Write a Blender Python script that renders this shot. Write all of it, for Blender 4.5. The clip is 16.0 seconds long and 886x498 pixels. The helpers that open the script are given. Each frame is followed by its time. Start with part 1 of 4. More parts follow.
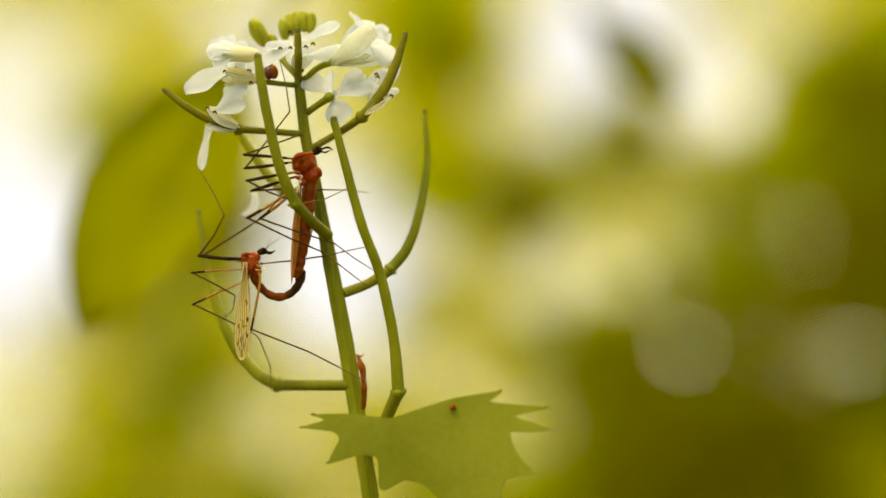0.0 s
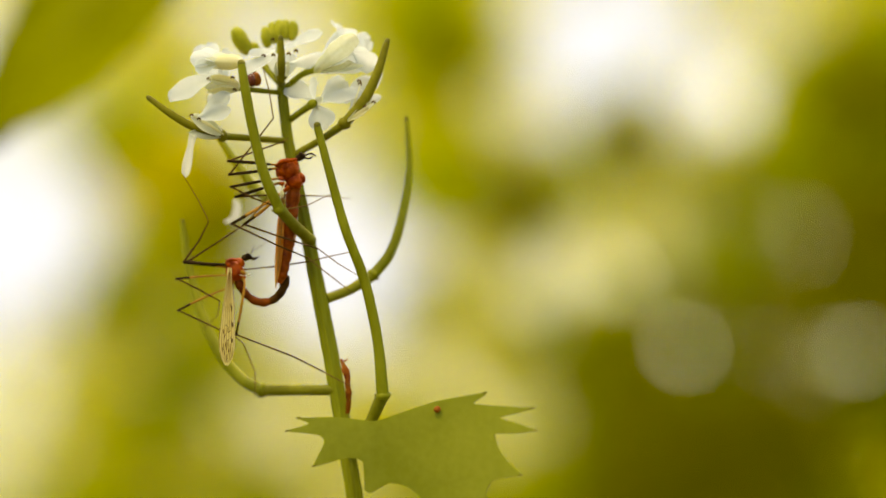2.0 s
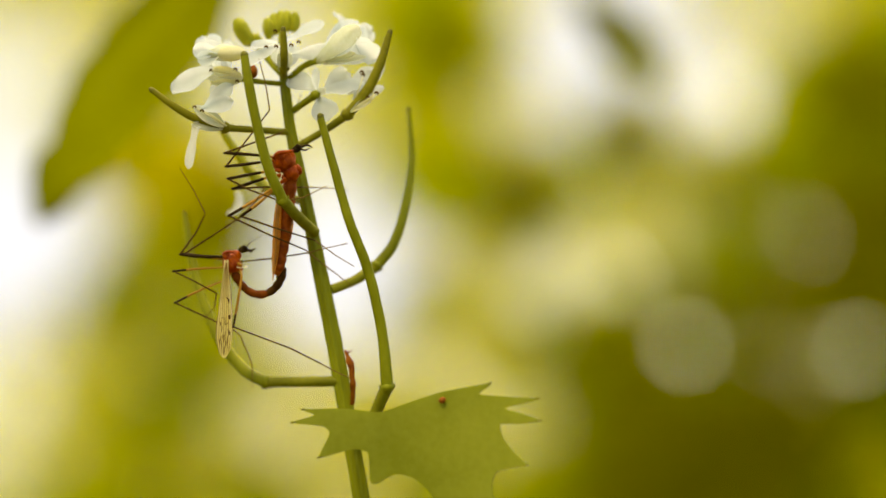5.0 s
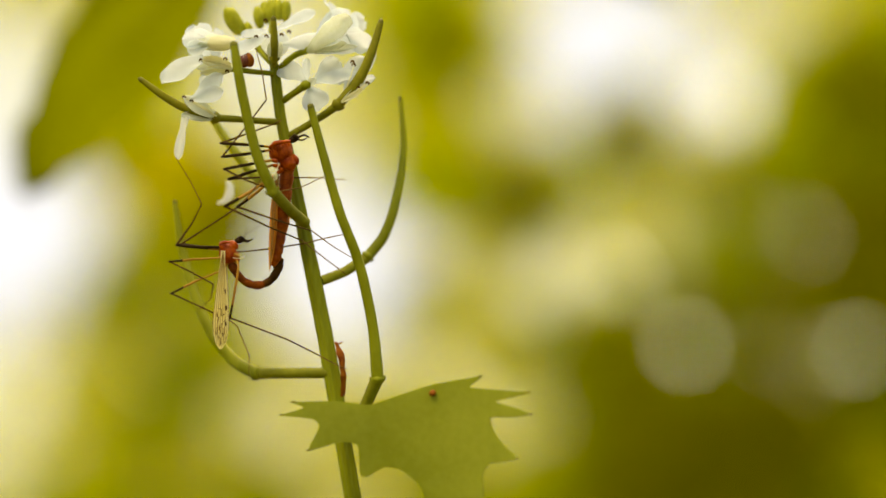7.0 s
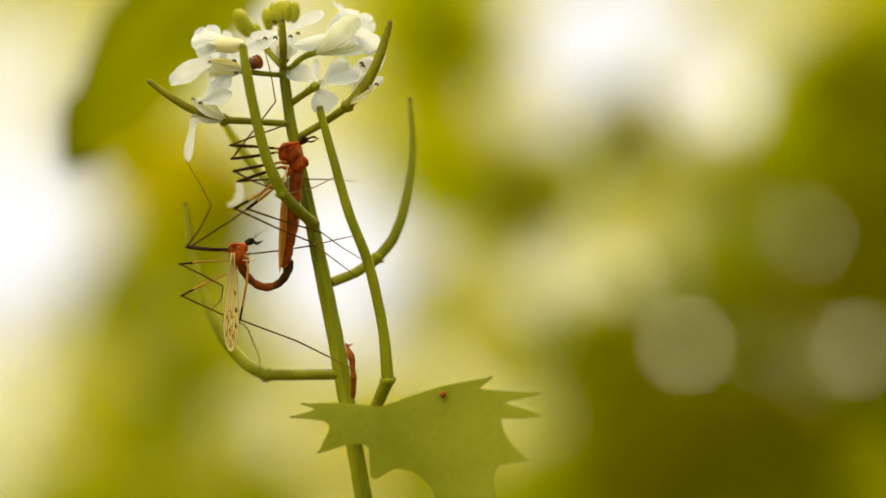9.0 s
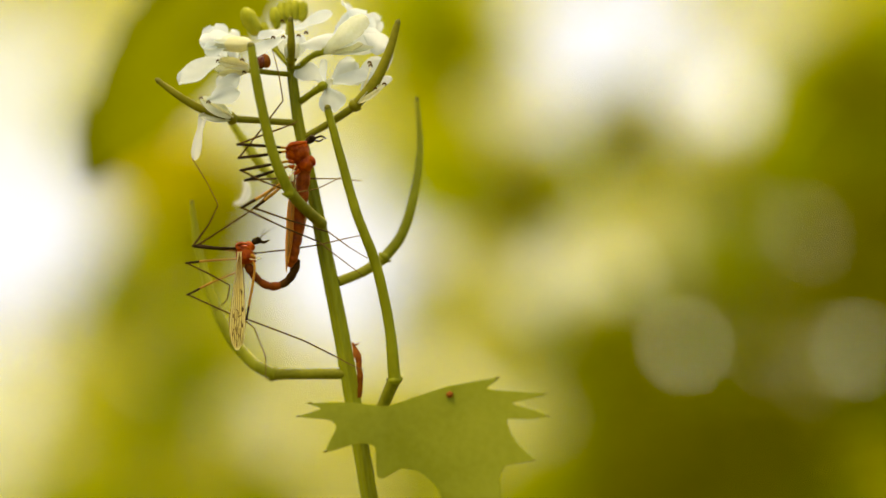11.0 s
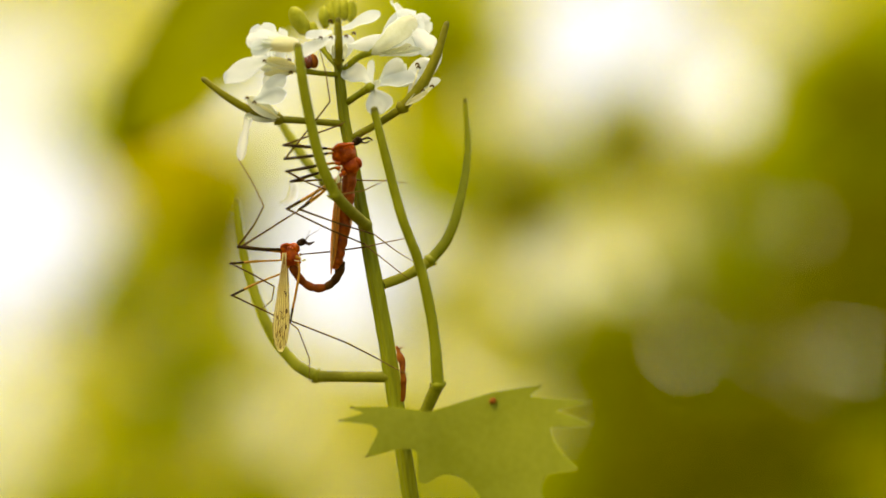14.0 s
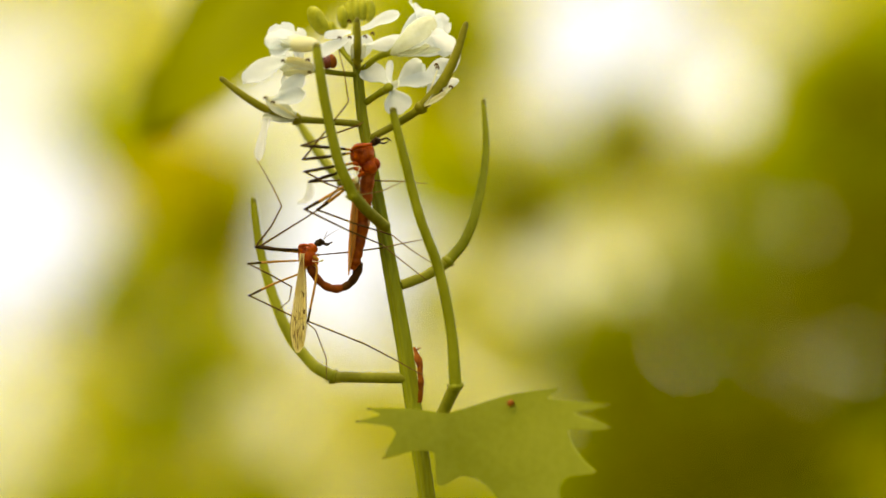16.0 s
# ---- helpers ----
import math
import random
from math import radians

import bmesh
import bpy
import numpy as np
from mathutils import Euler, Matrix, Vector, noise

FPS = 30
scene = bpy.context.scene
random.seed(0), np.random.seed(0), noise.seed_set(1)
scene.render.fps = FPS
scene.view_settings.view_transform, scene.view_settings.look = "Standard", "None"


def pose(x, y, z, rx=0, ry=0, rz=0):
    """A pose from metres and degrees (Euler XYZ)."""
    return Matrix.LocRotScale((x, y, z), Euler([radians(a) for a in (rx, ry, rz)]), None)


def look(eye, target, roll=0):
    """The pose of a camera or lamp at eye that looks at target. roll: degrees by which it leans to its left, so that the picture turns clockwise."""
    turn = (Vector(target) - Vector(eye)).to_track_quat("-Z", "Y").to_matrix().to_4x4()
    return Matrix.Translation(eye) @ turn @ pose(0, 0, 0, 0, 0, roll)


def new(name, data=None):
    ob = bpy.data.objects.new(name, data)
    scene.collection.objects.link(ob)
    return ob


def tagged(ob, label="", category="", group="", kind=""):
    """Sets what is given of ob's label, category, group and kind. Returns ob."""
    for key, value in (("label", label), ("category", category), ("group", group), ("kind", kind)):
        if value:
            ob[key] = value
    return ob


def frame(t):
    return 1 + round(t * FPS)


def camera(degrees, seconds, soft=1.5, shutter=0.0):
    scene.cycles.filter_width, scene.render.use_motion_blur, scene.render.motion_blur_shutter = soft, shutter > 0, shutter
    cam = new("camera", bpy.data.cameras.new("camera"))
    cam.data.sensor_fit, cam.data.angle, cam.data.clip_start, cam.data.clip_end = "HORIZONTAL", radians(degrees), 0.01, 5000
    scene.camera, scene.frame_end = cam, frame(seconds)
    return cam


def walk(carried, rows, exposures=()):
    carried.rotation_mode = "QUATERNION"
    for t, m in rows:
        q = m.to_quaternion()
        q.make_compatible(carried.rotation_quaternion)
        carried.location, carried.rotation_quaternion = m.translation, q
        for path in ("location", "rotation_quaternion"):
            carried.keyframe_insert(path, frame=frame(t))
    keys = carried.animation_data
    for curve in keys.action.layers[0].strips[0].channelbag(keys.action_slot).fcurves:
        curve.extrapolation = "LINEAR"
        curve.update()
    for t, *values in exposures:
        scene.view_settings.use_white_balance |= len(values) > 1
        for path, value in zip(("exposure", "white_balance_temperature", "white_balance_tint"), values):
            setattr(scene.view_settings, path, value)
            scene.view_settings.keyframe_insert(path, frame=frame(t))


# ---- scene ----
EYE = 0.62                      # eye and focus height over the ground, metres
cam = camera(20.0, 16.0, 1.6)
cam.data.dof.use_dof = True
cam.data.dof.focus_distance = 0.2965
cam.data.dof.aperture_fstop = 7.6
cam.data.dof.aperture_blades = 0
walk(cam, [(0.0, pose(0, -0.30, EYE, 90, 0, 0)), (16.0, pose(0, -0.30, EYE, 90, 0, 0))],
     [(0.0, 1.26, 9600, 4), (9.2, 1.24, 9600, 4), (12.5, 1.33, 9600, 4), (16.0, 1.38, 9600, 4)])

# ---- light: bright overcast sky, a soft high sun behind the camera ----
world = bpy.data.worlds.new("sky")
scene.world = world
world.use_nodes = True
wn = world.node_tree.nodes
sky = wn.new("ShaderNodeTexSky")
sky.sky_type = "NISHITA"
sky.sun_disc = False
sky.sun_elevation = radians(52)
sky.sun_rotation = radians(20)
sky.dust_density = 4.0
sky.air_density = 1.0
world.node_tree.links.new(sky.outputs[0], wn["Background"].inputs[0])
wn["Background"].inputs[1].default_value = 0.15
sun_data = bpy.data.lights.new("sun", "SUN")
sun_data.energy = 1.3
sun_data.angle = radians(30)
sun_data.color = (1.0, 0.93, 0.78)
sun = new("sun", sun_data)
CLEARING = 0.62                 # glow of the far clearing
sun.matrix_world = look((-1.2, -1.6, 4.0), (0, 0, 0.6))


# ---- materials ----
def shader(name):
    m = bpy.data.materials.new(name)
    m.use_nodes = True
    nt = m.node_tree
    for n in list(nt.nodes):
        nt.nodes.remove(n)
    return m, nt, nt.nodes.new("ShaderNodeOutputMaterial")


def surface(name, a, b, scale=200.0, rough=0.5, bump=0.2, fine=900.0, through_light=0.0, spread=0.0,
            stretch=(1, 1, 1), spec=0.12, clear=0.0):
    """Two-tone surface: broad mottling, fine grain in colour and relief; optionally lets light through."""
    m, nt, out = shader(name)
    N, L = nt.nodes.new, nt.links.new
    co = N("ShaderNodeTexCoord")
    mp = N("ShaderNodeMapping")
    mp.inputs["Scale"].default_value = stretch
    L(co.outputs["Object"], mp.inputs[0])
    broad, grain = N("ShaderNodeTexNoise"), N("ShaderNodeTexNoise")
    for n, s in ((broad, scale), (grain, fine)):
        n.inputs["Scale"].default_value = s
        n.inputs["Detail"].default_value = 4
        L(mp.outputs[0], n.inputs[0])
    add = N("ShaderNodeMath")
    add.operation = "MULTIPLY_ADD"
    L(grain.outputs[0], add.inputs[0])
    add.inputs[1].default_value = 0.35
    L(broad.outputs[0], add.inputs[2])
    last = add
    if spread:
        geo = N("ShaderNodeNewGeometry")
        more = N("ShaderNodeMath")
        more.operation = "MULTIPLY_ADD"
        L(geo.outputs["Random Per Island"], more.inputs[0])
        more.inputs[1].default_value = spread
        L(add.outputs[0], more.inputs[2])
        last = more
    ramp = N("ShaderNodeValToRGB")
    ramp.color_ramp.elements[0].position, ramp.color_ramp.elements[1].position = 0.45, 0.9 + 0.5 * spread
    ramp.color_ramp.elements[0].color, ramp.color_ramp.elements[1].color = (*a, 1), (*b, 1)
    L(last.outputs[0], ramp.inputs[0])
    bu = N("ShaderNodeBump")
    bu.inputs["Strength"].default_value = bump
    bu.inputs["Distance"].default_value = 0.0002
    L(add.outputs[0], bu.inputs["Height"])
    p = N("ShaderNodeBsdfPrincipled")
    p.inputs["Roughness"].default_value = rough
    p.inputs["Specular IOR Level"].default_value = spec
    L(ramp.outputs[0], p.inputs["Base Color"])
    L(bu.outputs[0], p.inputs["Normal"])
    end = p
    if through_light:
        tr, mix = N("ShaderNodeBsdfTranslucent"), N("ShaderNodeMixShader")
        mix.inputs[0].default_value = through_light
        L(ramp.outputs[0], tr.inputs[0])
        L(p.outputs[0], mix.inputs[1])
        L(tr.outputs[0], mix.inputs[2])
        end = mix
    if clear:
        tp, mix2 = N("ShaderNodeBsdfTransparent"), N("ShaderNodeMixShader")
        mix2.inputs[0].default_value = clear
        L(end.outputs[0], mix2.inputs[1])
        L(tp.outputs[0], mix2.inputs[2])
        end = mix2
    L(end.outputs[0], out.inputs[0])
    return m


STEM = surface("stem_green", (0.145, 0.155, 0.006), (0.30, 0.315, 0.02), 300, 0.45, 0.3, 2500, 0.15, stretch=(1, 1, 0.15))
POD = surface("pod_green", (0.165, 0.172, 0.006), (0.33, 0.34, 0.022), 250, 0.45, 0.3, 2200, 0.2, stretch=(1, 1, 0.3))
STALK = surface("stalk_olive", (0.14, 0.135, 0.006), (0.27, 0.265, 0.02), 260, 0.5, 0.3, 2200, 0.12)
POD_DULL = surface("pod_olive_brown", (0.155, 0.14, 0.007), (0.29, 0.265, 0.02), 260, 0.5, 0.3, 2200, 0.15)
TIP = surface("pod_tip_brown", (0.11, 0.10, 0.012), (0.21, 0.19, 0.03), 900, 0.6, 0.3, 4000)
LEAF = surface("leaf_green", (0.31, 0.335, 0.03), (0.43, 0.45, 0.06), 90, 0.5, 0.35, 1200, 0.5)
PETAL = surface("petal_white", (0.82, 0.855, 0.84), (0.90, 0.94, 0.925), 350, 0.7, 0.3, 2500, 0.6, clear=0.24)
PETAL_THIN = surface("petal_wilting", (0.76, 0.79, 0.76), (0.88, 0.90, 0.86), 350, 0.7, 0.3, 2500, 0.55, clear=0.4)
SEPAL = surface("sepal_cream", (0.76, 0.78, 0.60), (0.90, 0.91, 0.80), 350, 0.6, 0.25, 2500, 0.55)
BUD = surface("bud_yellow_green", (0.31, 0.315, 0.012), (0.58, 0.56, 0.06), 350, 0.45, 0.3, 2500, 0.3)
CUP = surface("calyx_cream", (0.70, 0.70, 0.42), (0.86, 0.87, 0.66), 350, 0.6, 0.25, 2500, 0.5, clear=0.45)
TAIL = surface("fly_tail_brown", (0.022, 0.010, 0.002), (0.085, 0.034, 0.006), 800, 0.6, 0.5, 4000, spec=0.03)
TAIL_RED = surface("fly_tail_red", (0.06, 0.014, 0.002), (0.20, 0.045, 0.005), 800, 0.5, 0.5, 4000, spec=0.05)
CREAM = surface("flower_cream", (0.78, 0.75, 0.42), (0.90, 0.87, 0.62), 400, 0.6, 0.3, 2500, 0.5)
ANTHER = surface("anther_brown", (0.06, 0.03, 0.005), (0.16, 0.09, 0.015), 1500, 0.7, 0.5, 5000)
BRACT = surface("bract_red_brown", (0.16, 0.03, 0.004), (0.40, 0.12, 0.012), 900, 0.6, 0.6, 4000, 0.2)
BEETLE = surface("beetle_shell", (0.05, 0.008, 0.003), (0.16, 0.025, 0.006), 700, 0.25, 0.2, 4000, spec=0.6)
THORAX = surface("fly_orange", (0.20, 0.012, 0.0005), (0.64, 0.115, 0.003), 900, 0.38, 0.9, 4500, 0.22, spec=0.22)
BELLY = surface("fly_red_brown", (0.13, 0.021, 0.002), (0.45, 0.095, 0.007), 600, 0.4, 0.5, 4000, 0.1)
DARK = surface("fly_black", (0.018, 0.010, 0.003), (0.05, 0.028, 0.009), 1500, 0.55, 0.3, 5000, spec=0.04)
FEMUR = surface("fly_femur_amber", (0.34, 0.15, 0.014), (0.55, 0.27, 0.035), 1200, 0.45, 0.3, 5000, 0.1)
SHIN = surface("fly_shin_brown", (0.055, 0.028, 0.007), (0.13, 0.068, 0.016), 1500, 0.55, 0.3, 5000, spec=0.04)
FOOT = surface("fly_foot_tan", (0.13, 0.075, 0.016), (0.27, 0.16, 0.04), 1500, 0.6, 0.3, 5000, spec=0.04)
WING_VEIN = surface("wing_vein", (0.18, 0.10, 0.02), (0.34, 0.20, 0.05), 1200, 0.5, 0.2, 4000)
WING_MARK = surface("wing_mark_brown", (0.05, 0.025, 0.006), (0.14, 0.075, 0.02), 1200, 0.5, 0.2, 4000)
WING = surface("wing_pale", (0.90, 0.80, 0.34), (0.95, 0.90, 0.52), 500, 0.35, 0.15, 3000, 0.65, clear=0.16, spec=0.2)
AMBER = surface("wing_amber", (0.70, 0.27, 0.025), (0.86, 0.45, 0.07), 600, 0.3, 0.3, 3000, 0.45, clear=0.25, spec=0.6)
SOIL = surface("leaf_litter", (0.05, 0.04, 0.012), (0.14, 0.11, 0.03), 9, 0.9, 0.8, 60)
BARK = surface("twig_bark", (0.07, 0.055, 0.02), (0.16, 0.13, 0.05), 60, 0.8, 0.6, 500)
# background leaf tones: mid, lit and shaded, with the light painted into the colour
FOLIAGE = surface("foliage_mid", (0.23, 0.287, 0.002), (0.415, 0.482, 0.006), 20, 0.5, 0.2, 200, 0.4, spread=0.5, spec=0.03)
FOLIAGE_LIT = surface("foliage_lit_tone", (0.69, 0.66, 0.030), (0.865, 0.83, 0.085), 20, 0.5, 0.2, 200, 0.6, spread=0.5, spec=0.03)
# pale tone that paints glints of light onto the dark growth
FOLIAGE_GLINT = surface("foliage_glint_tone", (0.80, 0.78, 0.34), (0.92, 0.90, 0.52), 20, 0.5, 0.2, 200, 0.3, spread=0.2, spec=0.2)
FOLIAGE_SHADED = surface("foliage_shaded_tone", (0.101, 0.094, 0.0004), (0.21, 0.192, 0.0008), 20, 0.5, 0.2, 200, 0.25, spread=0.5, spec=0.03)
YELLOW = surface("leaf_yellowing", (0.70, 0.62, 0.005), (0.86, 0.785, 0.014), 40, 0.5, 0.3, 600, 0.6)
BROAD = surface("broad_leaf_green", (0.245, 0.25, 0.002), (0.35, 0.355, 0.006), 40, 0.5, 0.3, 600, 0.4, spec=0.05)

# far clearing as a glowing sheet: cream glow, white patches painted as open sky
CLEARING_GLOW, nt, out = shader("clearing_glow")
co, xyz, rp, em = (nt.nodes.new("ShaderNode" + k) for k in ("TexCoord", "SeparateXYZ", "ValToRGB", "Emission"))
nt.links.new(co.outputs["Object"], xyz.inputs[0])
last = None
# gaps with an added glow spot behind, at two metres: sideways, height, radius, strength
GLOW_GAPS = [(0.192, 0.543, 0.006, 0.23), (0.330, 0.541, 0.006, 0.24), (0.229, 0.737, 0.009, 0.45), (0.148, 0.507, 0.003, 0.12), (-0.330, 0.508, 0.005, 0.22), (0.259, 0.537, 0.003, 0.25), (0.124, 0.688, 0.005, 0.3), (0.286, 0.629, 0.004, 0.25), (0.170, 0.660, 0.004, 0.25), (-0.235, 0.520, 0.003, 0.15)]
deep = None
for x, z, r, full in [(2.9 * a, EYE + 2.9 * (b - EYE), 0.065, full) for a, b, _, full in GLOW_GAPS] + [(-0.98, 0.61, 0.40, 1.0), (-1.02, 0.96, 0.30, 0.7), (-0.23, 0.58, 0.34, 1.0), (0.43, 1.10, 0.47, 1.0), (-0.46, 1.10, 0.26, 0.9), (0.43, 0.60, 0.16, 0.35)]:
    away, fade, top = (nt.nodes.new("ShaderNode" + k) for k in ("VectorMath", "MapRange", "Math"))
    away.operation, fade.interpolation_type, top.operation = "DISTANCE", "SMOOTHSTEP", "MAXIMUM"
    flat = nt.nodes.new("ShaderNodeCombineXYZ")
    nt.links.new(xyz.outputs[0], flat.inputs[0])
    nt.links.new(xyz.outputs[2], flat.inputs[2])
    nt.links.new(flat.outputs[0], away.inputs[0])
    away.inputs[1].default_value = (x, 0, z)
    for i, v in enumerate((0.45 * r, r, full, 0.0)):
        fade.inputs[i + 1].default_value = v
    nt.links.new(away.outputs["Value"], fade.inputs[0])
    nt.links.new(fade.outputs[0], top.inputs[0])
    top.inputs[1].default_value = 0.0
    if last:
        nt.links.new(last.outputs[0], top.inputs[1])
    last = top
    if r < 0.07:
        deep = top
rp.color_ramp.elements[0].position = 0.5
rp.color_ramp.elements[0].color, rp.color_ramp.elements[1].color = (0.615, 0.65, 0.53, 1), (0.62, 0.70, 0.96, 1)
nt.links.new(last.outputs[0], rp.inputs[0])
# extra glow painted in low on one side, brighter through the leaf gaps
side_glow, low, gain, power = (nt.nodes.new("ShaderNode" + k) for k in ("MapRange", "MapRange", "Math", "Math"))
for n, axis, lo, hi, a, b in ((side_glow, 0, 0.30, 0.52, 0.0, 1.6), (low, 2, 0.78, 0.62, 0.0, 1.0)):
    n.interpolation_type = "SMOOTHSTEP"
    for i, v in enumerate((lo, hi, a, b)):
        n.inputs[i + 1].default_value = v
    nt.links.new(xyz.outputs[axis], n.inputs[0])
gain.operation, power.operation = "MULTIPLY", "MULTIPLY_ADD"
nt.links.new(side_glow.outputs[0], gain.inputs[0])
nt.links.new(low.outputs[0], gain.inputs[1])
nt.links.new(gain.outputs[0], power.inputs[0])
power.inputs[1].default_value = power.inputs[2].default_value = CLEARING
spot_glow = nt.nodes.new("ShaderNodeMath")
spot_glow.operation = "MULTIPLY_ADD"
nt.links.new(deep.outputs[0], spot_glow.inputs[0])
spot_glow.inputs[1].default_value = 1.2
nt.links.new(power.outputs[0], spot_glow.inputs[2])
nt.links.new(spot_glow.outputs[0], em.inputs[1])
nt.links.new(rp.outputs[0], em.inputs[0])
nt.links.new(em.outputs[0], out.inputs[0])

# ---- building helpers ----
origins = {}


def at(p):
    """Millimetres from the point of focus at eye height, to world metres."""
    return Vector((p[0] / 1000, p[1] / 1000, EYE + p[2] / 1000))


def thing(name, origin, label, category, **tags):
    ob = new(name)
    ob.empty_display_size = 0.01
    ob.location = origin
    origins[ob.name] = Vector(origin)
    return tagged(ob, label, category, **tags)


def part(name, bm, material, parent, label=""):
    """Links a bmesh, drawn in world metres, as one mesh under a thing or under a part."""
    o = origins[parent.name]
    for v in bm.verts:
        v.co -= o
    bmesh.ops.recalc_face_normals(bm, faces=bm.faces[:])
    me = bpy.data.meshes.new(name)
    bm.to_mesh(me)
    bm.free()
    me.shade_smooth()
    me.set_sharp_from_angle(angle=radians(78))
    for m in material if isinstance(material, (list, tuple)) else [material]:
        me.materials.append(m)
    ob = new(name, me)
    ob.parent = parent
    origins[ob.name] = o
    return tagged(ob, label)


def glide(pts, n):
    """Catmull-Rom through pts, n steps a span. Returns (point, position along 0..1)."""
    pts = [Vector(p) for p in pts]
    ext = [2 * pts[0] - pts[1], *pts, 2 * pts[-1] - pts[-2]]
    res = []
    for i in range(1, len(ext) - 2):
        a, b, c, d = ext[i - 1:i + 3]
        for k in range(n):
            t = k / n
            res.append(0.5 * (2 * b + (c - a) * t + (2 * a - 5 * b + 4 * c - d) * t * t + (3 * b - a - 3 * c + d) * t ** 3))
    return res + [pts[-1]]


def tube(bm, pts, radii, sides=10, n=5, ribs=0, rib=0.0, rings=0, ring=0.0, wob=0.0, change=None, curved=True):
    """A tapered round body along pts (world metres); radii in mm, spread evenly along it."""
    line = glide(pts, n) if curved else [Vector(p) for p in pts]
    m = len(line)
    side = None
    loops = []
    for i, p in enumerate(line):
        d = (line[min(i + 1, m - 1)] - line[max(i - 1, 0)]).normalized()
        if side is None:
            side = d.orthogonal().normalized()
        side = (side - d * side.dot(d)).normalized()
        up = d.cross(side)
        f = i / (m - 1) * (len(radii) - 1)
        k = min(int(f), len(radii) - 2)
        r = (radii[k] + (radii[k + 1] - radii[k]) * (f - k)) / 1000
        if rings:
            r *= 1 - ring * abs(math.cos(math.pi * rings * i / (m - 1))) ** 6
        loop = []
        for s in range(sides):
            a = 2 * math.pi * s / sides
            q = r * (1 + rib * math.cos(ribs * a))
            if wob:
                q *= 1 + wob * noise.noise(p * 900 + Vector((math.cos(a), math.sin(a), 0)) * 0.7)
            loop.append(bm.verts.new(p + side * (math.cos(a) * q) + up * (math.sin(a) * q)))
        loops.append(loop)
    for i, (a, b) in enumerate(zip(loops, loops[1:])):
        for s in range(sides):
            f = bm.faces.new((a[s], a[(s + 1) % sides], b[(s + 1) % sides], b[s]))
            if change is not None and i / (m - 1) >= change:
                f.material_index = 1
    for loop, p in ((loops[0], line[0]), (loops[-1], line[-1])):
        c = bm.verts.new(p)
        for s in range(sides):
            f = bm.faces.new((loop[s], loop[(s + 1) % sides], c))
            if change is not None and loop is loops[-1]:
                f.material_index = 1
    return bm


def blob(bm, a, b, r, flat=1.0, lumps=0.12, lobes=0, rough=700, sides=16, power=0.5, seed=0.0):
    """A rounded body from a to b (world), r mm thick at its middle."""
    a, b = Vector(a), Vector(b)
    d = (b - a)
    length, d = d.length, d.normalized()
    side = d.cross(Vector((0, 1, 0))).normalized()
    up = d.cross(side)
    loops = []
    n = 18
    for i in range(n + 1):
        t = 0.5 - 0.5 * math.cos(math.pi * i / n)
        q = r / 1000 * (max(0.0, 4 * t * (1 - t)) ** power)
        loop = []
        for s in range(sides):
            an = 2 * math.pi * s / sides
            k = q * (1 + 0.1 * math.cos(lobes * an) * (lobes > 0))
            v = a + d * (length * t) + side * (math.cos(an) * k) + up * (math.sin(an) * k * flat)
            v += (v - (a + d * (length * t))) * lumps * 2 * noise.noise(v * rough + Vector((seed, 0, 0)))
            loop.append(bm.verts.new(v))
        loops.append(loop)
    for p, q in zip(loops, loops[1:]):
        for s in range(sides):
            bm.faces.new((p[s], p[(s + 1) % sides], q[(s + 1) % sides], q[s]))
    bmesh.ops.remove_doubles(bm, verts=bm.verts[:], dist=1e-7)
    return bm


def blade(bm, a, b, width, face=(0, -1, 0), cup=0.15, curl=0.15, shape=0.65, thick=0.12, wave=0.1, seed=0.0, point=0.0, blunt=False, claw=0.16):
    """A thin curved sheet from a to b (world metres): petal, wing or small leaf. width, thick in mm."""
    a, b = Vector(a), Vector(b)
    d = b - a
    length, d = d.length, d.normalized()
    f = Vector(face)
    f = (f - d * f.dot(d)).normalized()
    s = d.cross(f)
    nu, nv = 10, 14
    w = width / 2000
    top, low = [], []
    for j in range(nv + 1):
        t = j / nv
        # widest at 'shape', narrow claw at the foot, rounded or pointed end
        g = math.sin(math.pi * min(1, t ** (math.log(0.5) / math.log(shape)))) ** (0.6 + 0.6 * point)
        if blunt:
            g = 0.2 + 0.8 * math.sin(math.pi / 2 * min(1, t / shape)) ** 1.3
            if t > shape:
                g = max(0.05, 1 - ((t - shape) / (1.001 - shape)) ** 2.6) ** 0.5
        g = max(g, claw * (1 - t) + 0.02)
        for i in range(nu + 1):
            u = 2 * i / nu - 1
            h = cup * w * (u * u - 0.4) - curl * length * (t * t - 0.25 * t)
            p = a + d * (length * t) + s * (u * w * g) + f * h
            p += f * (wave * w * noise.noise(p * 420 + Vector((seed, seed * 1.7, 3))))
            p += s * (0.25 * wave * w * noise.noise(p * 700 + Vector((5, seed, 3))))
            top.append(bm.verts.new(p))
            low.append(bm.verts.new(p - f * (thick / 1000)))
    k = nu + 1
    for j in range(nv):
        for i in range(nu):
            q = (j * k + i, j * k + i + 1, (j + 1) * k + i + 1, (j + 1) * k + i)
            bm.faces.new([top[x] for x in q])
            bm.faces.new([low[x] for x in reversed(q)])
    rim = [i for i in range(k)] + [j * k + nu for j in range(1, nv + 1)] + [nv * k + i for i in range(nu - 1, -1, -1)] + [j * k for j in range(nv - 1, 0, -1)]
    for x, y in zip(rim, rim[1:] + rim[:1]):
        bm.faces.new((top[x], low[x], low[y], top[y]))
    return bm


def pts(*rows):
    return [at(r) for r in rows]


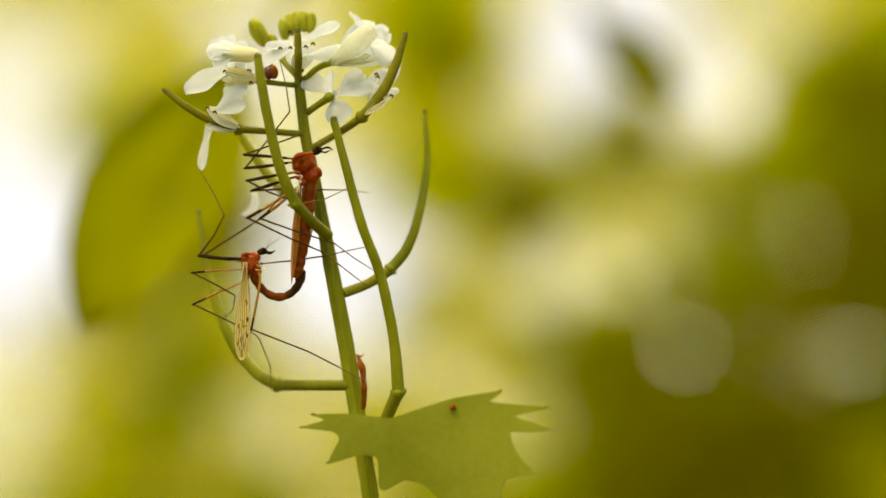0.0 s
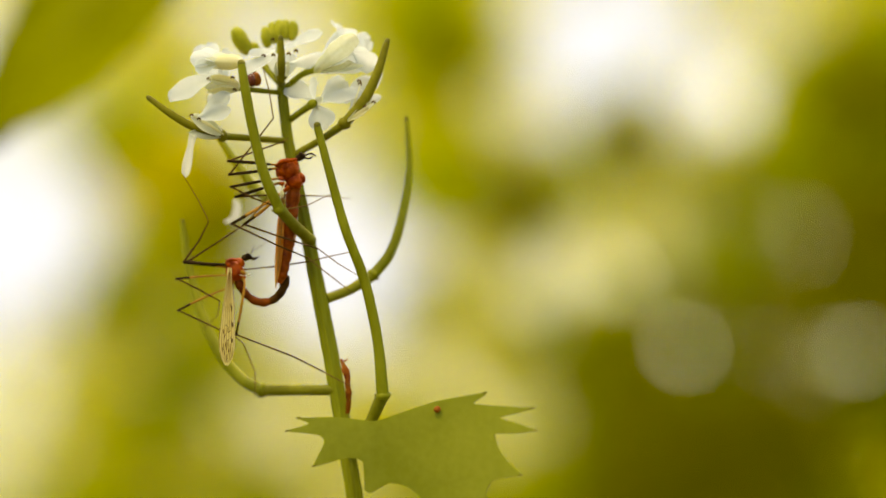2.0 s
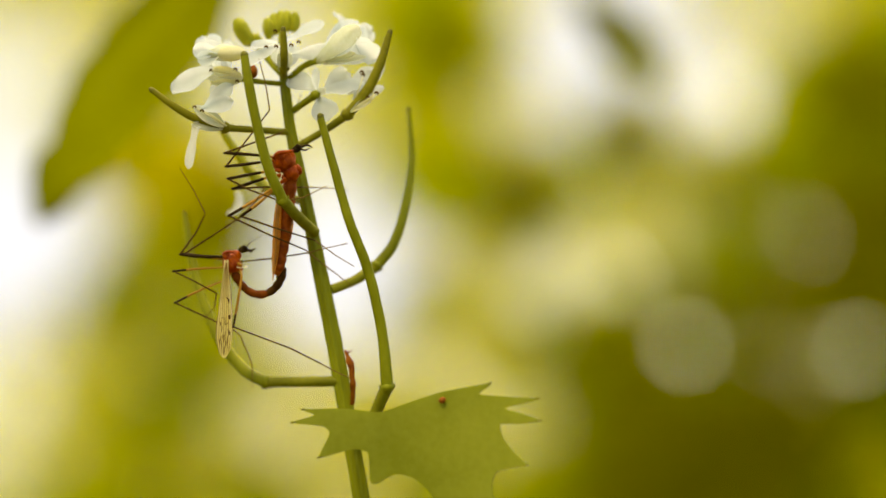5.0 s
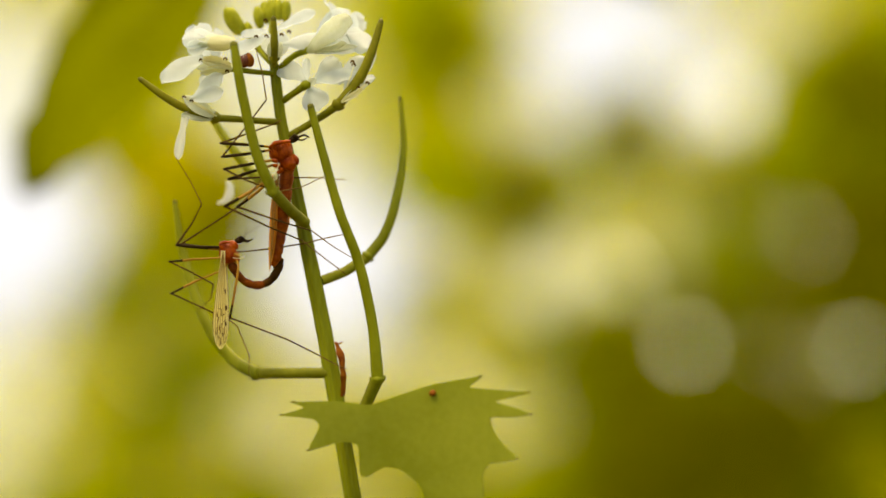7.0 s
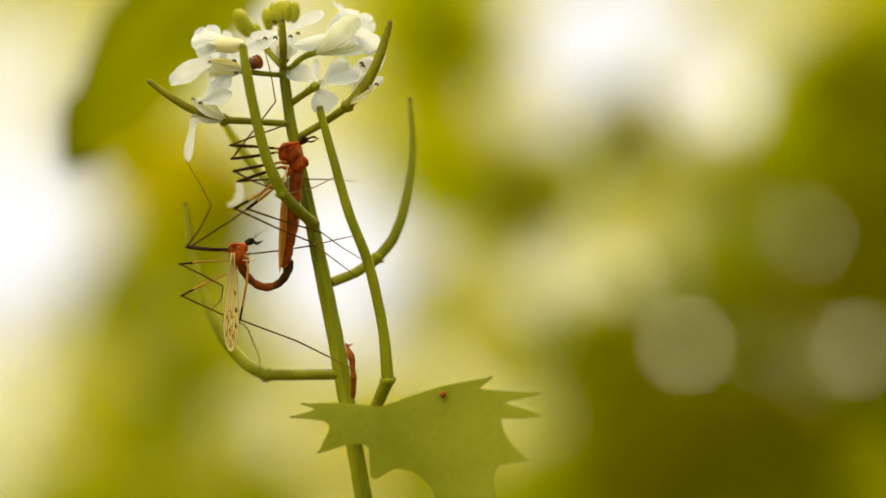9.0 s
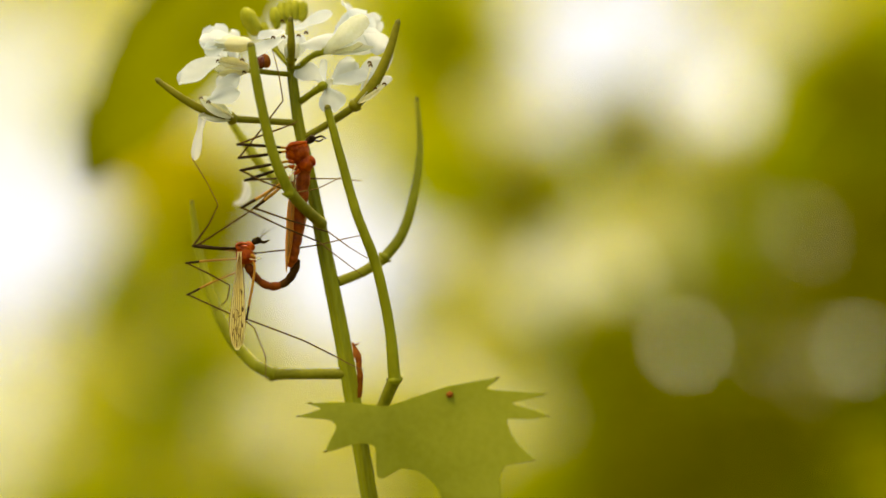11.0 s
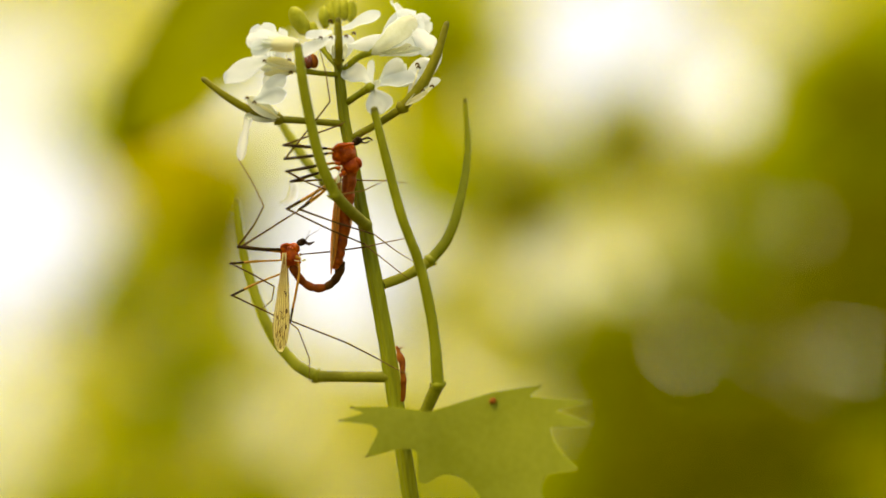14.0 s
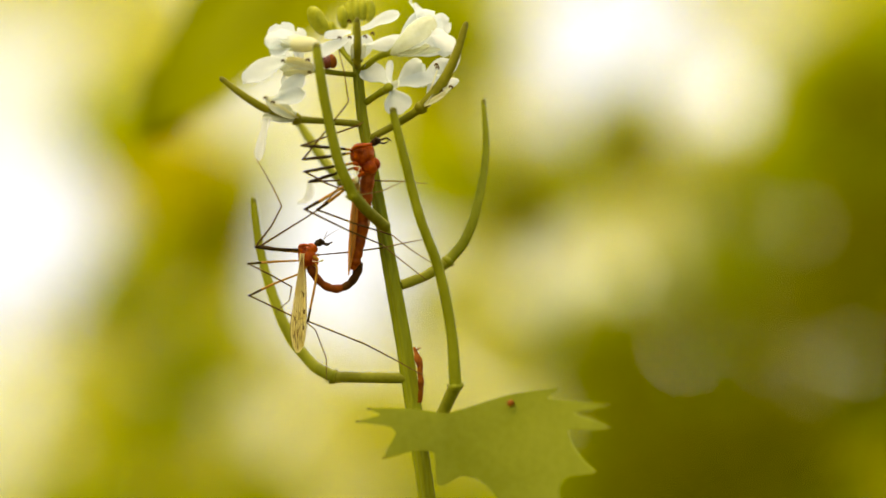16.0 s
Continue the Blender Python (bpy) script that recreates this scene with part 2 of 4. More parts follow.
# ---- setting: ground and far clearing ----
bm = bmesh.new()
bmesh.ops.create_grid(bm, x_segments=60, y_segments=60, size=40)
for v in bm.verts:
    v.co.z = 0.03 * noise.noise(v.co * 0.8) if v.co.length > 1.5 else 0.0
me = bpy.data.meshes.new("ground")
bm.to_mesh(me)
bm.free()
me.materials.append(SOIL)
tagged(new("ground", me), "woodland floor of dark brown leaf litter", "ground", kind="structure")

# glowing sheet that stands in for the light behind the thicket
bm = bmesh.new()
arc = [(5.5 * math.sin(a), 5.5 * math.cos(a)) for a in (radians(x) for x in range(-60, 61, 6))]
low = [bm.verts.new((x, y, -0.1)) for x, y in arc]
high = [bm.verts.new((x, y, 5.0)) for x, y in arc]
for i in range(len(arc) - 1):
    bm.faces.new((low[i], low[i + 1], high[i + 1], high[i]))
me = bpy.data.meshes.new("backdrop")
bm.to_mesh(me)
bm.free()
me.materials.append(CLEARING_GLOW)
tagged(new("backdrop", me), "pale glowing sheet for the bright clearing far behind the thicket", "backdrop", kind="structure")


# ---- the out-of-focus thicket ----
# light laid out by leaf tone and cover: brighter (+) or darker (-) places, at two metres from the lens:
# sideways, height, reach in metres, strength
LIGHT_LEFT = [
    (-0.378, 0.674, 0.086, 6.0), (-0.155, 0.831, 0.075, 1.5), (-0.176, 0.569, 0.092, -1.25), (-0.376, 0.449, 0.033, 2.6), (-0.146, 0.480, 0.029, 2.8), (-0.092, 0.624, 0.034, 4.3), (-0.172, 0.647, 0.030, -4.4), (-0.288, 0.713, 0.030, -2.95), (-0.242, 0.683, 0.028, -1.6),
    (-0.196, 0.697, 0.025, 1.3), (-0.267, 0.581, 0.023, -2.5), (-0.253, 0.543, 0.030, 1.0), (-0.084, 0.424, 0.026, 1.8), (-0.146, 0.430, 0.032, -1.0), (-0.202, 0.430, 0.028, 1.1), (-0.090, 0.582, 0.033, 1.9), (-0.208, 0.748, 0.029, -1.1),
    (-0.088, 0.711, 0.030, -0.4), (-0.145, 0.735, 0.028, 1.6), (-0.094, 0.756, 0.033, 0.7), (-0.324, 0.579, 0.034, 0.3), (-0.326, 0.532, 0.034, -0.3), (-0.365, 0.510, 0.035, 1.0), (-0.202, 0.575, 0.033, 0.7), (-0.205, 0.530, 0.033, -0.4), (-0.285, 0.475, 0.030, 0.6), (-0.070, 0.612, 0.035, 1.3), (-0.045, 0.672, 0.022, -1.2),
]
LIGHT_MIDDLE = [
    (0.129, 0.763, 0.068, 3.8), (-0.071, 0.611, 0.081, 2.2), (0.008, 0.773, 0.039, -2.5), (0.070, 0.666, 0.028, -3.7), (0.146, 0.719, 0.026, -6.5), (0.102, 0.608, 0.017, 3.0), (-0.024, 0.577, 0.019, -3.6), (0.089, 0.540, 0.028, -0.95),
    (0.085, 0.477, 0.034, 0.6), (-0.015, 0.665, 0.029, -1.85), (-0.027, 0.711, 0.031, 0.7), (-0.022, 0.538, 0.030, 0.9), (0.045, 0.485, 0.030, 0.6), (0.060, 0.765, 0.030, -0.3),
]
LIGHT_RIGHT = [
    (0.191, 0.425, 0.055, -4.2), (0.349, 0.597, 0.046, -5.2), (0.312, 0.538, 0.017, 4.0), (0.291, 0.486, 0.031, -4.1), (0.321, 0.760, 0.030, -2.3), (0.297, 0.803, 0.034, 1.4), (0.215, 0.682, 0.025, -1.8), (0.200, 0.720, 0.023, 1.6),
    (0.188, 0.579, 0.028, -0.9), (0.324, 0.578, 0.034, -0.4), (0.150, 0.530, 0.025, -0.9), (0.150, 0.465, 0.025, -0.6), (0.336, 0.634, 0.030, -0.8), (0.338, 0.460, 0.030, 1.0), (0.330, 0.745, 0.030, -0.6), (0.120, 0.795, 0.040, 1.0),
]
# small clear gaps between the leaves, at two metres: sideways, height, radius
GAPS = [(0.144, 0.600, 0.007), (0.067, 0.590, 0.013), (0.243, 0.552, 0.002), (0.080, 0.480, 0.004), (-0.012, 0.612, 0.009)] + [hole[:3] for hole in GLOW_GAPS]


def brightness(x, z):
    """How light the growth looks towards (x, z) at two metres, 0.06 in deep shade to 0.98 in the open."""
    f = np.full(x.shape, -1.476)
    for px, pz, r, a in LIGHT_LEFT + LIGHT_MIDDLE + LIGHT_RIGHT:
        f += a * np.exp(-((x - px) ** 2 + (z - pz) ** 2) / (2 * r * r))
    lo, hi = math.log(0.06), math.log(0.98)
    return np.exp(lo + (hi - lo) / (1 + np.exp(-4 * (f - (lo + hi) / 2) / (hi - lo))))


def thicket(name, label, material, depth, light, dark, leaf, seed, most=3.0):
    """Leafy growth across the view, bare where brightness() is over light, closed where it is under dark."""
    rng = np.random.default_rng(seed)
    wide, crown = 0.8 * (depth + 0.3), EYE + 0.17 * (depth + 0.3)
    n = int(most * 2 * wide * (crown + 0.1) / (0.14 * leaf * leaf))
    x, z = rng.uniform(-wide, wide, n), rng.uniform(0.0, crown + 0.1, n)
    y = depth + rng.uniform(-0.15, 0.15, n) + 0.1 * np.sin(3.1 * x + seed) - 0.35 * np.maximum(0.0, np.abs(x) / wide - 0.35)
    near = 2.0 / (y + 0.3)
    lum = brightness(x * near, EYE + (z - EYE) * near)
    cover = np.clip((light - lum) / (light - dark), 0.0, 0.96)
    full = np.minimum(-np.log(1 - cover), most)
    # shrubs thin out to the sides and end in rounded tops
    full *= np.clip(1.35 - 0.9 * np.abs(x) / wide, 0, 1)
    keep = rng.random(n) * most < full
    verts, faces = [], []
    outline = [Vector(c) for c in ((0, 0, -0.5), (-0.26, 0.05, -0.15), (0, 0, -0.12), (0.26, 0.05, -0.15), (-0.20, 0.04, 0.18), (0, 0, 0.2), (0.20, 0.04, 0.18), (0, -0.04, 0.5))]
    for i in np.nonzero(keep)[0]:
        p = Vector((x[i], y[i], z[i]))
        if p.z > crown + 0.1 * noise.noise(Vector((p.x * 2.5, seed, 0.3))) - 0.4 * max(0.0, abs(p.x) / wide - 0.45):
            continue
        m = Euler((rng.uniform(-0.9, 0.9), rng.uniform(0, 6.283), rng.uniform(-0.9, 0.9))).to_matrix() * (leaf * rng.uniform(0.6, 1.15))
        b = len(verts)
        corners = [p + m @ c for c in outline]
        # keep the small gaps clear
        k = 2.0 / (p.y + 0.3)
        spots = [(c.x * k, EYE + (c.z - EYE) * k) for c in corners + [(corners[0] + corners[2]) / 2, (corners[4] + corners[6]) / 2, (corners[5] + corners[7]) / 2, (corners[1] + corners[4]) / 2, (corners[3] + corners[6]) / 2]]
        if any(math.hypot(u - gx, w - gz) < r for gx, gz, r in GAPS if math.hypot(p.x * k - gx, EYE + (p.z - EYE) * k - gz) < r + leaf for u, w in spots):
            continue
        verts += corners
        faces += [[b + k for k in f] for f in ((0, 2, 1), (0, 3, 2), (1, 2, 5, 4), (2, 3, 6, 5), (4, 5, 7), (5, 6, 7))]
    # twigs that carry the leaves
    for x0 in np.arange(-0.75 * wide, 0.75 * wide, 0.16):
        foot = Vector((x0 + rng.uniform(-0.06, 0.06), depth + rng.uniform(-0.1, 0.1), -0.02))
        head = Vector((x0 + rng.uniform(-0.1, 0.1), depth, rng.uniform(0.35, 0.6)))
        b = len(verts)
        for k in range(5):
            c = foot.lerp(head, k / 4) + Vector((rng.uniform(-0.01, 0.01), 0, 0))
            r = 0.004 * (1 - 0.15 * k)
            verts += [c + Vector((r, 0, 0)), c + Vector((-r / 2, r, 0)), c + Vector((-r / 2, -r, 0))]
        for k in range(4):
            for i in range(3):
                faces.append([b + 3 * k + i, b + 3 * k + (i + 1) % 3, b + 3 * k + 3 + (i + 1) % 3, b + 3 * k + 3 + i])
    me = bpy.data.meshes.new(name)
    me.from_pydata(verts, [], faces)
    me.materials.append(material)
    return tagged(new(name, me), label, "foliage", kind="stuff")


# three layers from bright to dark tone; their colours carry light and shade
bright_layer = thicket("bright_growth", "yellow-green leaves painted bright with light through them, out of focus", FOLIAGE_LIT, 2.2, 0.98, 0.39, 0.03, 7)
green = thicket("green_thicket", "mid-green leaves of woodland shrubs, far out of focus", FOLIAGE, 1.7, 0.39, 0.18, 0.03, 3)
shade = thicket("dark_undergrowth", "olive undergrowth, deep shade painted into its colour, far out of focus", FOLIAGE_SHADED, 1.5, 0.18, 0.065, 0.03, 5)

# ---- leaves painted pale as glints of light before the dark undergrowth ----
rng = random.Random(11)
glints = [(rng.uniform(0.02, 0.36), rng.uniform(0.50, 0.74), rng.uniform(0.018, 0.030)) for _ in range(11)]
glints += [(0.245, 0.580, 0.018), (0.285, 0.640, 0.020)]
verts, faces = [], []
for x, z, long in glints:
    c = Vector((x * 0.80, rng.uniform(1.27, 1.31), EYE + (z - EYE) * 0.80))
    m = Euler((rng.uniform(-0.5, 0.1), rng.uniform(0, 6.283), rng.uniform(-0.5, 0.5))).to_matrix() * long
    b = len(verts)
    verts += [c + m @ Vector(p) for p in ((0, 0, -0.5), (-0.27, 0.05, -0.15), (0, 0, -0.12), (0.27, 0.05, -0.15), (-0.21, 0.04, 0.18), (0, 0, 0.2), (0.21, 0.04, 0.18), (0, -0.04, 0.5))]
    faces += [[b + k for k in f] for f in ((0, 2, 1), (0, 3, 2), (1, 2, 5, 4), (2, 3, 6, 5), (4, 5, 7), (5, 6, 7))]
me = bpy.data.meshes.new("glint_leaves")
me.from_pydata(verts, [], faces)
me.materials.append(FOLIAGE_GLINT)
tagged(new("glint_leaves", me), "scattered leaves painted pale for glints of light before dark undergrowth", "foliage", kind="stuff")

# ---- sapling with leaves that swing behind the plant ----
sapling = thing("sapling", (-0.17, 0.16, 0.0), "thin woodland sapling with a bare arching brown stem", "sapling")
arch = [Vector(p) for p in ((-0.17, 0.16, -0.03), (-0.165, 0.16, 0.35), (-0.15, 0.15, 0.60), (-0.11, 0.15, 0.700), (-0.03, 0.145, 0.725), (0.02, 0.22, 0.735), (0.05, 0.31, 0.728), (0.06, 0.34, 0.72))]
part("trunk", tube(bmesh.new(), arch, [4, 3.6, 3, 2.4, 1.6, 1.2, 0.9], 8, 6, wob=0.1), BARK, sapling)
LEAF_LONG = 0.062               # length of the long leaf, metres


def hung_leaf(foot, tip, width, label, seed, stalk, shape=0.5):
    """A leaf on a thin stalk, hung from the sapling."""
    a, b = Vector(foot), Vector(tip)
    ob = thing("broad_leaf", a, label, "leaf", group="leaves of the sapling")
    part("leaf_blade", blade(bmesh.new(), a, b, width, (0, -1, 0), 0.3, 0.05, shape, 0.3, 0.2, seed, 0.25, claw=0.1), BROAD, ob)
    part("midrib", tube(bmesh.new(), [a, a.lerp(b, 0.5) + Vector((0, -0.0006, 0)), a.lerp(b, 0.95)], [0.5, 0.35, 0.15], 6, 4), BROAD, ob)
    part("leaf_stalk", tube(bmesh.new(), [a, a + Vector((0.003, 0, stalk * 0.5)), a + Vector((0.0, 0.004, stalk))], [0.7, 0.6, 0.7], 6), STEM, ob)
    return ob


hang = Vector((-0.0400, 0.14, EYE + 0.0485))
broad_leaf = hung_leaf(hang, hang + Vector((0, 0, -LEAF_LONG)), 25.5, "long olive-green leaf hanging from a thin sapling, out of focus", 2.0, 0.060)
small_leaf = hung_leaf((0.0345, 0.30, EYE + 0.0560), (0.0570, 0.30, EYE + 0.0350), 13, "small olive leaf before a bright gap, out of focus", 6.0, 0.05, 0.55)

# ---- a low sapling with yellowing leaves, out of focus ----
yellow_sapling = thing("sapling", (-0.19, 1.2, 0.0), "low sapling with a few yellowing leaves lit from behind", "sapling")
part("trunk", tube(bmesh.new(), [Vector(p) for p in ((-0.19, 1.2, -0.02), (-0.185, 1.2, 0.25), (-0.175, 1.2, 0.48), (-0.16, 1.2, 0.69))], [4, 3.2, 2.4, 1.2], 8, 5, wob=0.1), BARK, yellow_sapling)
for a, b, w, n in (((-0.168, 0.645), (-0.132, 0.692), 30, 1.0), ((-0.162, 0.690), (-0.176, 0.636), 34, 2.0), ((-0.170, 0.682), (-0.194, 0.650), 26, 3.0)):
    part("leaf_blade", blade(bmesh.new(), (a[0], 1.2, a[1]), (b[0], 1.18, b[1]), w, (0.2, -1, 0.3), 0.2, 0.1, 0.5, 0.3, 0.2, n), YELLOW, yellow_sapling, "yellowing leaf with light through it")

# ---- the garlic mustard plant ----
plant = thing("garlic_mustard", at((-4.0, 8.0, -600.0)) , "flowering garlic mustard with green seed pods and white flowers", "plant")
stem_line = pts((-3.6, 8, -650), (-3.8, 7, -400), (-4.0, 5.5, -250), (-4.3, 4.2, -155), (-4.8, 3, -100), (-5.6, 2, -66), (-6.7, 1, -46), (-7.6, 0.4, -37), (-8.57, 0, -29.76), (-9.58, 0, -23.55), (-10.53, 0, -17.48), (-11.67, 0, -10.73), (-13.09, 0, -3.31), (-14.37, 0, 3.44), (-15.59, 0, 9.51), (-16.46, 0, 13.90), (-17.07, 0, 18.96), (-17.34, 0, 21.52))
part("stem", tube(bmesh.new(), stem_line, [1.8, 1.6, 1.4, 1.25, 1.1, 1.05, 1.0, 0.97, 0.95, 0.93, 0.93, 0.9, 0.85, 0.74, 0.68, 0.62, 0.58, 0.4], 30, 8, 5, 0.13, wob=0.05), STEM, plant, "ridged green main stem")


def seed_pod(stalk, stalk_r, pod, pod_r, material=POD):
    """A seed pod on its short thick stalk with a swollen joint."""
    s = part("pod_stalk", tube(bmesh.new(), pts(*stalk), stalk_r, 12, 6, wob=0.05), STALK, plant)
    j = at(pod[0])
    d = (at(pod[1]) - j).normalized()
    part("joint", blob(bmesh.new(), j - d * 0.0007, j + d * 0.0007, pod_r[0] * 1.12, lumps=0.2), material, s)
    across = d.cross(Vector((0, 1, 0))).normalized()
    for k in (-1, 1):
        foot = j + across * (k * pod_r[0] * 0.0009)
        part("scar", tube(bmesh.new(), [foot, foot + across * (k * 0.00015) + d * 0.0001, foot + across * (k * 0.0002) + d * 0.0003], [0.22, 0.16, 0.06], 6, 3), STALK, s, "scar of a fallen flower leaf")
    p = part("seed_pod", tube(bmesh.new(), pts(*pod), pod_r, 16, 8, 4, 0.05, wob=0.07), material, plant)
    e = at(pod[-1])
    d = (e - at(pod[-2])).normalized()
    part("pod_tip", blob(bmesh.new(), e - d * 0.0004, e + d * 0.0006, pod_r[-1] * 0.95, lumps=0.2), TIP, p, "brown withered tip")


seed_pod([(-16.46, 0, 13.70), (-20.44, -1, 13.99), (-24.05, -3, 14.16)], [0.42, 0.40, 0.46], [(-24.18, -3, 14.16), (-27.61, -3.5, 15.27), (-30.22, -4, 16.78), (-32.62, -4, 18.57)], [0.55, 0.50, 0.46, 0.32], POD_DULL)
seed_pod([(-15.86, 0, 11.94), (-12.37, -1, 13.85), (-9.65, -2, 15.62)], [0.42, 0.44, 0.50], [(-9.65, -2, 15.62), (-7.23, -2.5, 18.47), (-5.61, -3, 21.78), (-4.54, -3, 25.18)], [0.62, 0.66, 0.54, 0.36], POD_DULL)
seed_pod([(-13.74, -0.5, 1.62), (-15.71, -4, 3.53), (-17.26, -6, 5.36)], [0.70, 0.66, 0.66], [(-17.32, -6, 5.36), (-18.98, -7, 9.29), (-20.26, -7.5, 14.54), (-21.08, -8, 19.11), (-21.54, -8, 22.26)], [0.68, 0.64, 0.62, 0.6, 0.5])
seed_pod([(-11.88, 0, -5.26), (-9.07, 1, -4.20), (-6.38, 2, -2.51)], [0.62, 0.60, 0.68], [(-6.38, 2, -2.51), (-4.23, 3, 0.34), (-2.80, 4, 4.85), (-1.93, 6, 10.74), (-2.21, 7, 16.50)], [0.66, 0.64, 0.56, 0.45, 0.27])
seed_pod([(-9.73, 0.3, -23.98), (-7.36, -2.5, -21.21), (-5.32, -4.5, -16.88)], [0.7, 0.68, 0.78], [(-5.25, -4.5, -16.81), (-5.77, -5, -10.55), (-7.29, -5.5, -3.25), (-9.46, -6, 2.71), (-11.11, -6, 8.66), (-12.76, -6, 15.01)], [0.78, 0.66, 0.64, 0.60, 0.56, 0.46])
seed_pod([(-10.93, 0, -16.26), (-15.16, 1, -16.31), (-19.69, 3, -16.42)], [0.68, 0.66, 0.70], [(-19.90, 3, -16.42), (-22.53, 4.5, -15.00), (-25.44, 6.5, -11.65), (-27.68, 8.5, -6.87), (-29.35, 10, -1.32), (-30.22, 11, 4.27)], [0.78, 0.70, 0.68, 0.60, 0.50, 0.36])
seed_pod([(-15.03, 1, 5.35), (-17.02, 4, 6.09), (-19.26, 7, 6.97)], [0.5, 0.5, 0.55], [(-19.33, 7, 6.97), (-21.54, 10, 9.27), (-23.79, 12, 12.35), (-25.34, 13, 14.71)], [0.58, 0.56, 0.52, 0.40])

for line, r in (
    ([(-16.94, 0, 19.50), (-19.10, -1, 19.64), (-22.25, -2, 19.97)], [0.34, 0.32, 0.36]),
    ([(-17.21, 0, 20.31), (-18.41, 1, 21.60), (-19.46, 1.5, 22.85)], [0.34, 0.30, 0.30]),
    ([(-16.87, 0, 19.90), (-14.93, -1, 21.52), (-12.89, -1.5, 22.29)], [0.40, 0.36, 0.44]),
    ([(-16.26, 0, 16.26), (-14.84, -1.5, 17.12), (-13.38, -2.5, 18.00)], [0.42, 0.40, 0.46]),
    ([(-17.34, 0, 21.12), (-17.52, 2, 23.84), (-17.64, 4, 26.05)], [0.5, 0.45, 0.4]),
    ([(-17.27, 0, 21.32), (-19.35, 3, 23.24), (-21.47, 4, 25.23)], [0.4, 0.3, 0.3]),
):
    part("flower_stalk", tube(bmesh.new(), pts(*line), r, 10, 6, wob=0.05), POD, plant)
seed_pod([(-17.24, -0.5, 20.54), (-17.16, -2, 20.78), (-17.10, -3, 20.97)], [0.40, 0.40, 0.44], [(-17.10, -3, 21.04), (-17.04, -4, 22.70), (-17.08, -4.5, 25.45)], [0.42, 0.50, 0.36], POD_DULL)


def flower(foot, head, r, petals, sepals=(), anthers=(), seed=0.0):
    """A four-petalled flower: green receptacle, pale sepals, white petals, brown anthers."""
    f = part("flower", blob(bmesh.new(), at(foot), at(head), r, lumps=0.15), SEPAL, plant, "white four-petalled flower")
    for i, (a, b, w, face, curl) in enumerate(petals):
        part("petal", blade(bmesh.new(), at(a), at(b), w, face, 0.4, curl * 1.3, 0.66, 0.08, 0.45, seed + i * 2.3, 0, True), PETAL, f)
    for i, (a, b, w) in enumerate(sepals):
        part("sepal", blade(bmesh.new(), at(a), at(b), w, (0, -1, 0.2), 0.5, 0.05, 0.5, 0.2, 0.1, seed + 9 + i), SEPAL, f)
    for a in anthers:
        c = at(a)
        hook = [c + Vector(d) * 0.0008 for d in ((-0.26, 0, -0.10), (-0.16, -0.1, 0.14), (0.06, -0.15, 0.20), (0.22, -0.1, 0.02), (0.18, 0, -0.16))]
        part("anther", tube(bmesh.new(), hook, [0.05, 0.11, 0.13, 0.11, 0.06], 6, 3, wob=0.2), ANTHER, f, "brown hooked anther")


FR, UP, DN, LT, RT = (0, -1, 0), (0, -0.7, 0.7), (0, -0.8, -0.5), (-0.6, -0.8, 0), (0.6, -0.8, 0)
flower((-21.98, -2, 20.04), (-23.73, -2, 20.58), 0.75, [
    ((-24.89, -2.5, 21.34), (-30.42, -4, 18.71), 3.1, UP, 0.1), ((-25.02, -1, 21.45), (-26.81, 1, 25.93), 3.2, FR, 0.15), ((-25.57, 0, 21.12), (-27.58, 2, 22.35), 2.6, FR, 0.1),
    ((-23.89, 0, 21.12), (-24.81, 3, 25.28), 2.4, FR, 0.1),
], [((-22.18, -3, 20.11), (-25.70, -4, 20.97), 1.2), ((-22.25, -2, 20.04), (-26.18, -3, 20.04), 1.3), ((-22.39, -2, 19.77), (-25.40, -2, 19.37), 0.9)],
    [(-25.70, -4, 20.84), (-22.83, -4, 20.97), (-22.63, -4, 19.51)], 1.0)
flower((-24.05, -3, 14.09), (-25.65, -3, 14.90), 0.7, [
    ((-26.56, -4, 16.44), (-23.29, -5, 19.11), 1.9, FR, 0.15), ((-26.94, -5, 16.26), (-23.14, -6, 17.13), 2.0, FR, 0.12),
    ((-25.07, -2, 16.82), (-25.49, -1, 19.57), 1.6, FR, 0.1),
], [((-24.23, -4, 14.25), (-27.73, -5, 16.65), 1.7), ((-24.21, -3.5, 14.07), (-28.09, -4, 14.58), 1.2)], [(-27.62, -5.5, 16.43), (-26.71, -6, 15.94)], 2.0)
flower((-17.22, -1, 20.78), (-17.22, -1, 22.12), 0.7, [
    ((-17.63, -3, 23.85), (-21.96, -5, 21.76), 2.1, UP, 0.12), ((-17.96, -2, 24.33), (-20.97, -3, 23.71), 1.8, UP, -0.1), ((-16.74, -1, 24.81), (-12.28, 0, 26.52), 2.0, UP, -0.08),
    ((-16.22, -2, 22.99), (-10.86, -2, 23.32), 2.1, DN, 0.12), ((-17.28, -1, 21.25), (-18.43, -1, 24.01), 2.2, LT, 0.1), ((-17.15, -1, 21.25), (-15.80, -1, 24.14), 2.4, RT, 0.1),
], [((-17.16, -2, 20.84), (-17.63, -3, 23.05), 1.1), ((-17.09, -2, 20.84), (-16.30, -3, 23.05), 1.1)], [(-19.17, -4, 23.57), (-17.97, -4, 23.63), (-16.18, -4, 23.77), (-15.31, -4, 24.10), (-18.16, -2, 25.67)], 3.0)
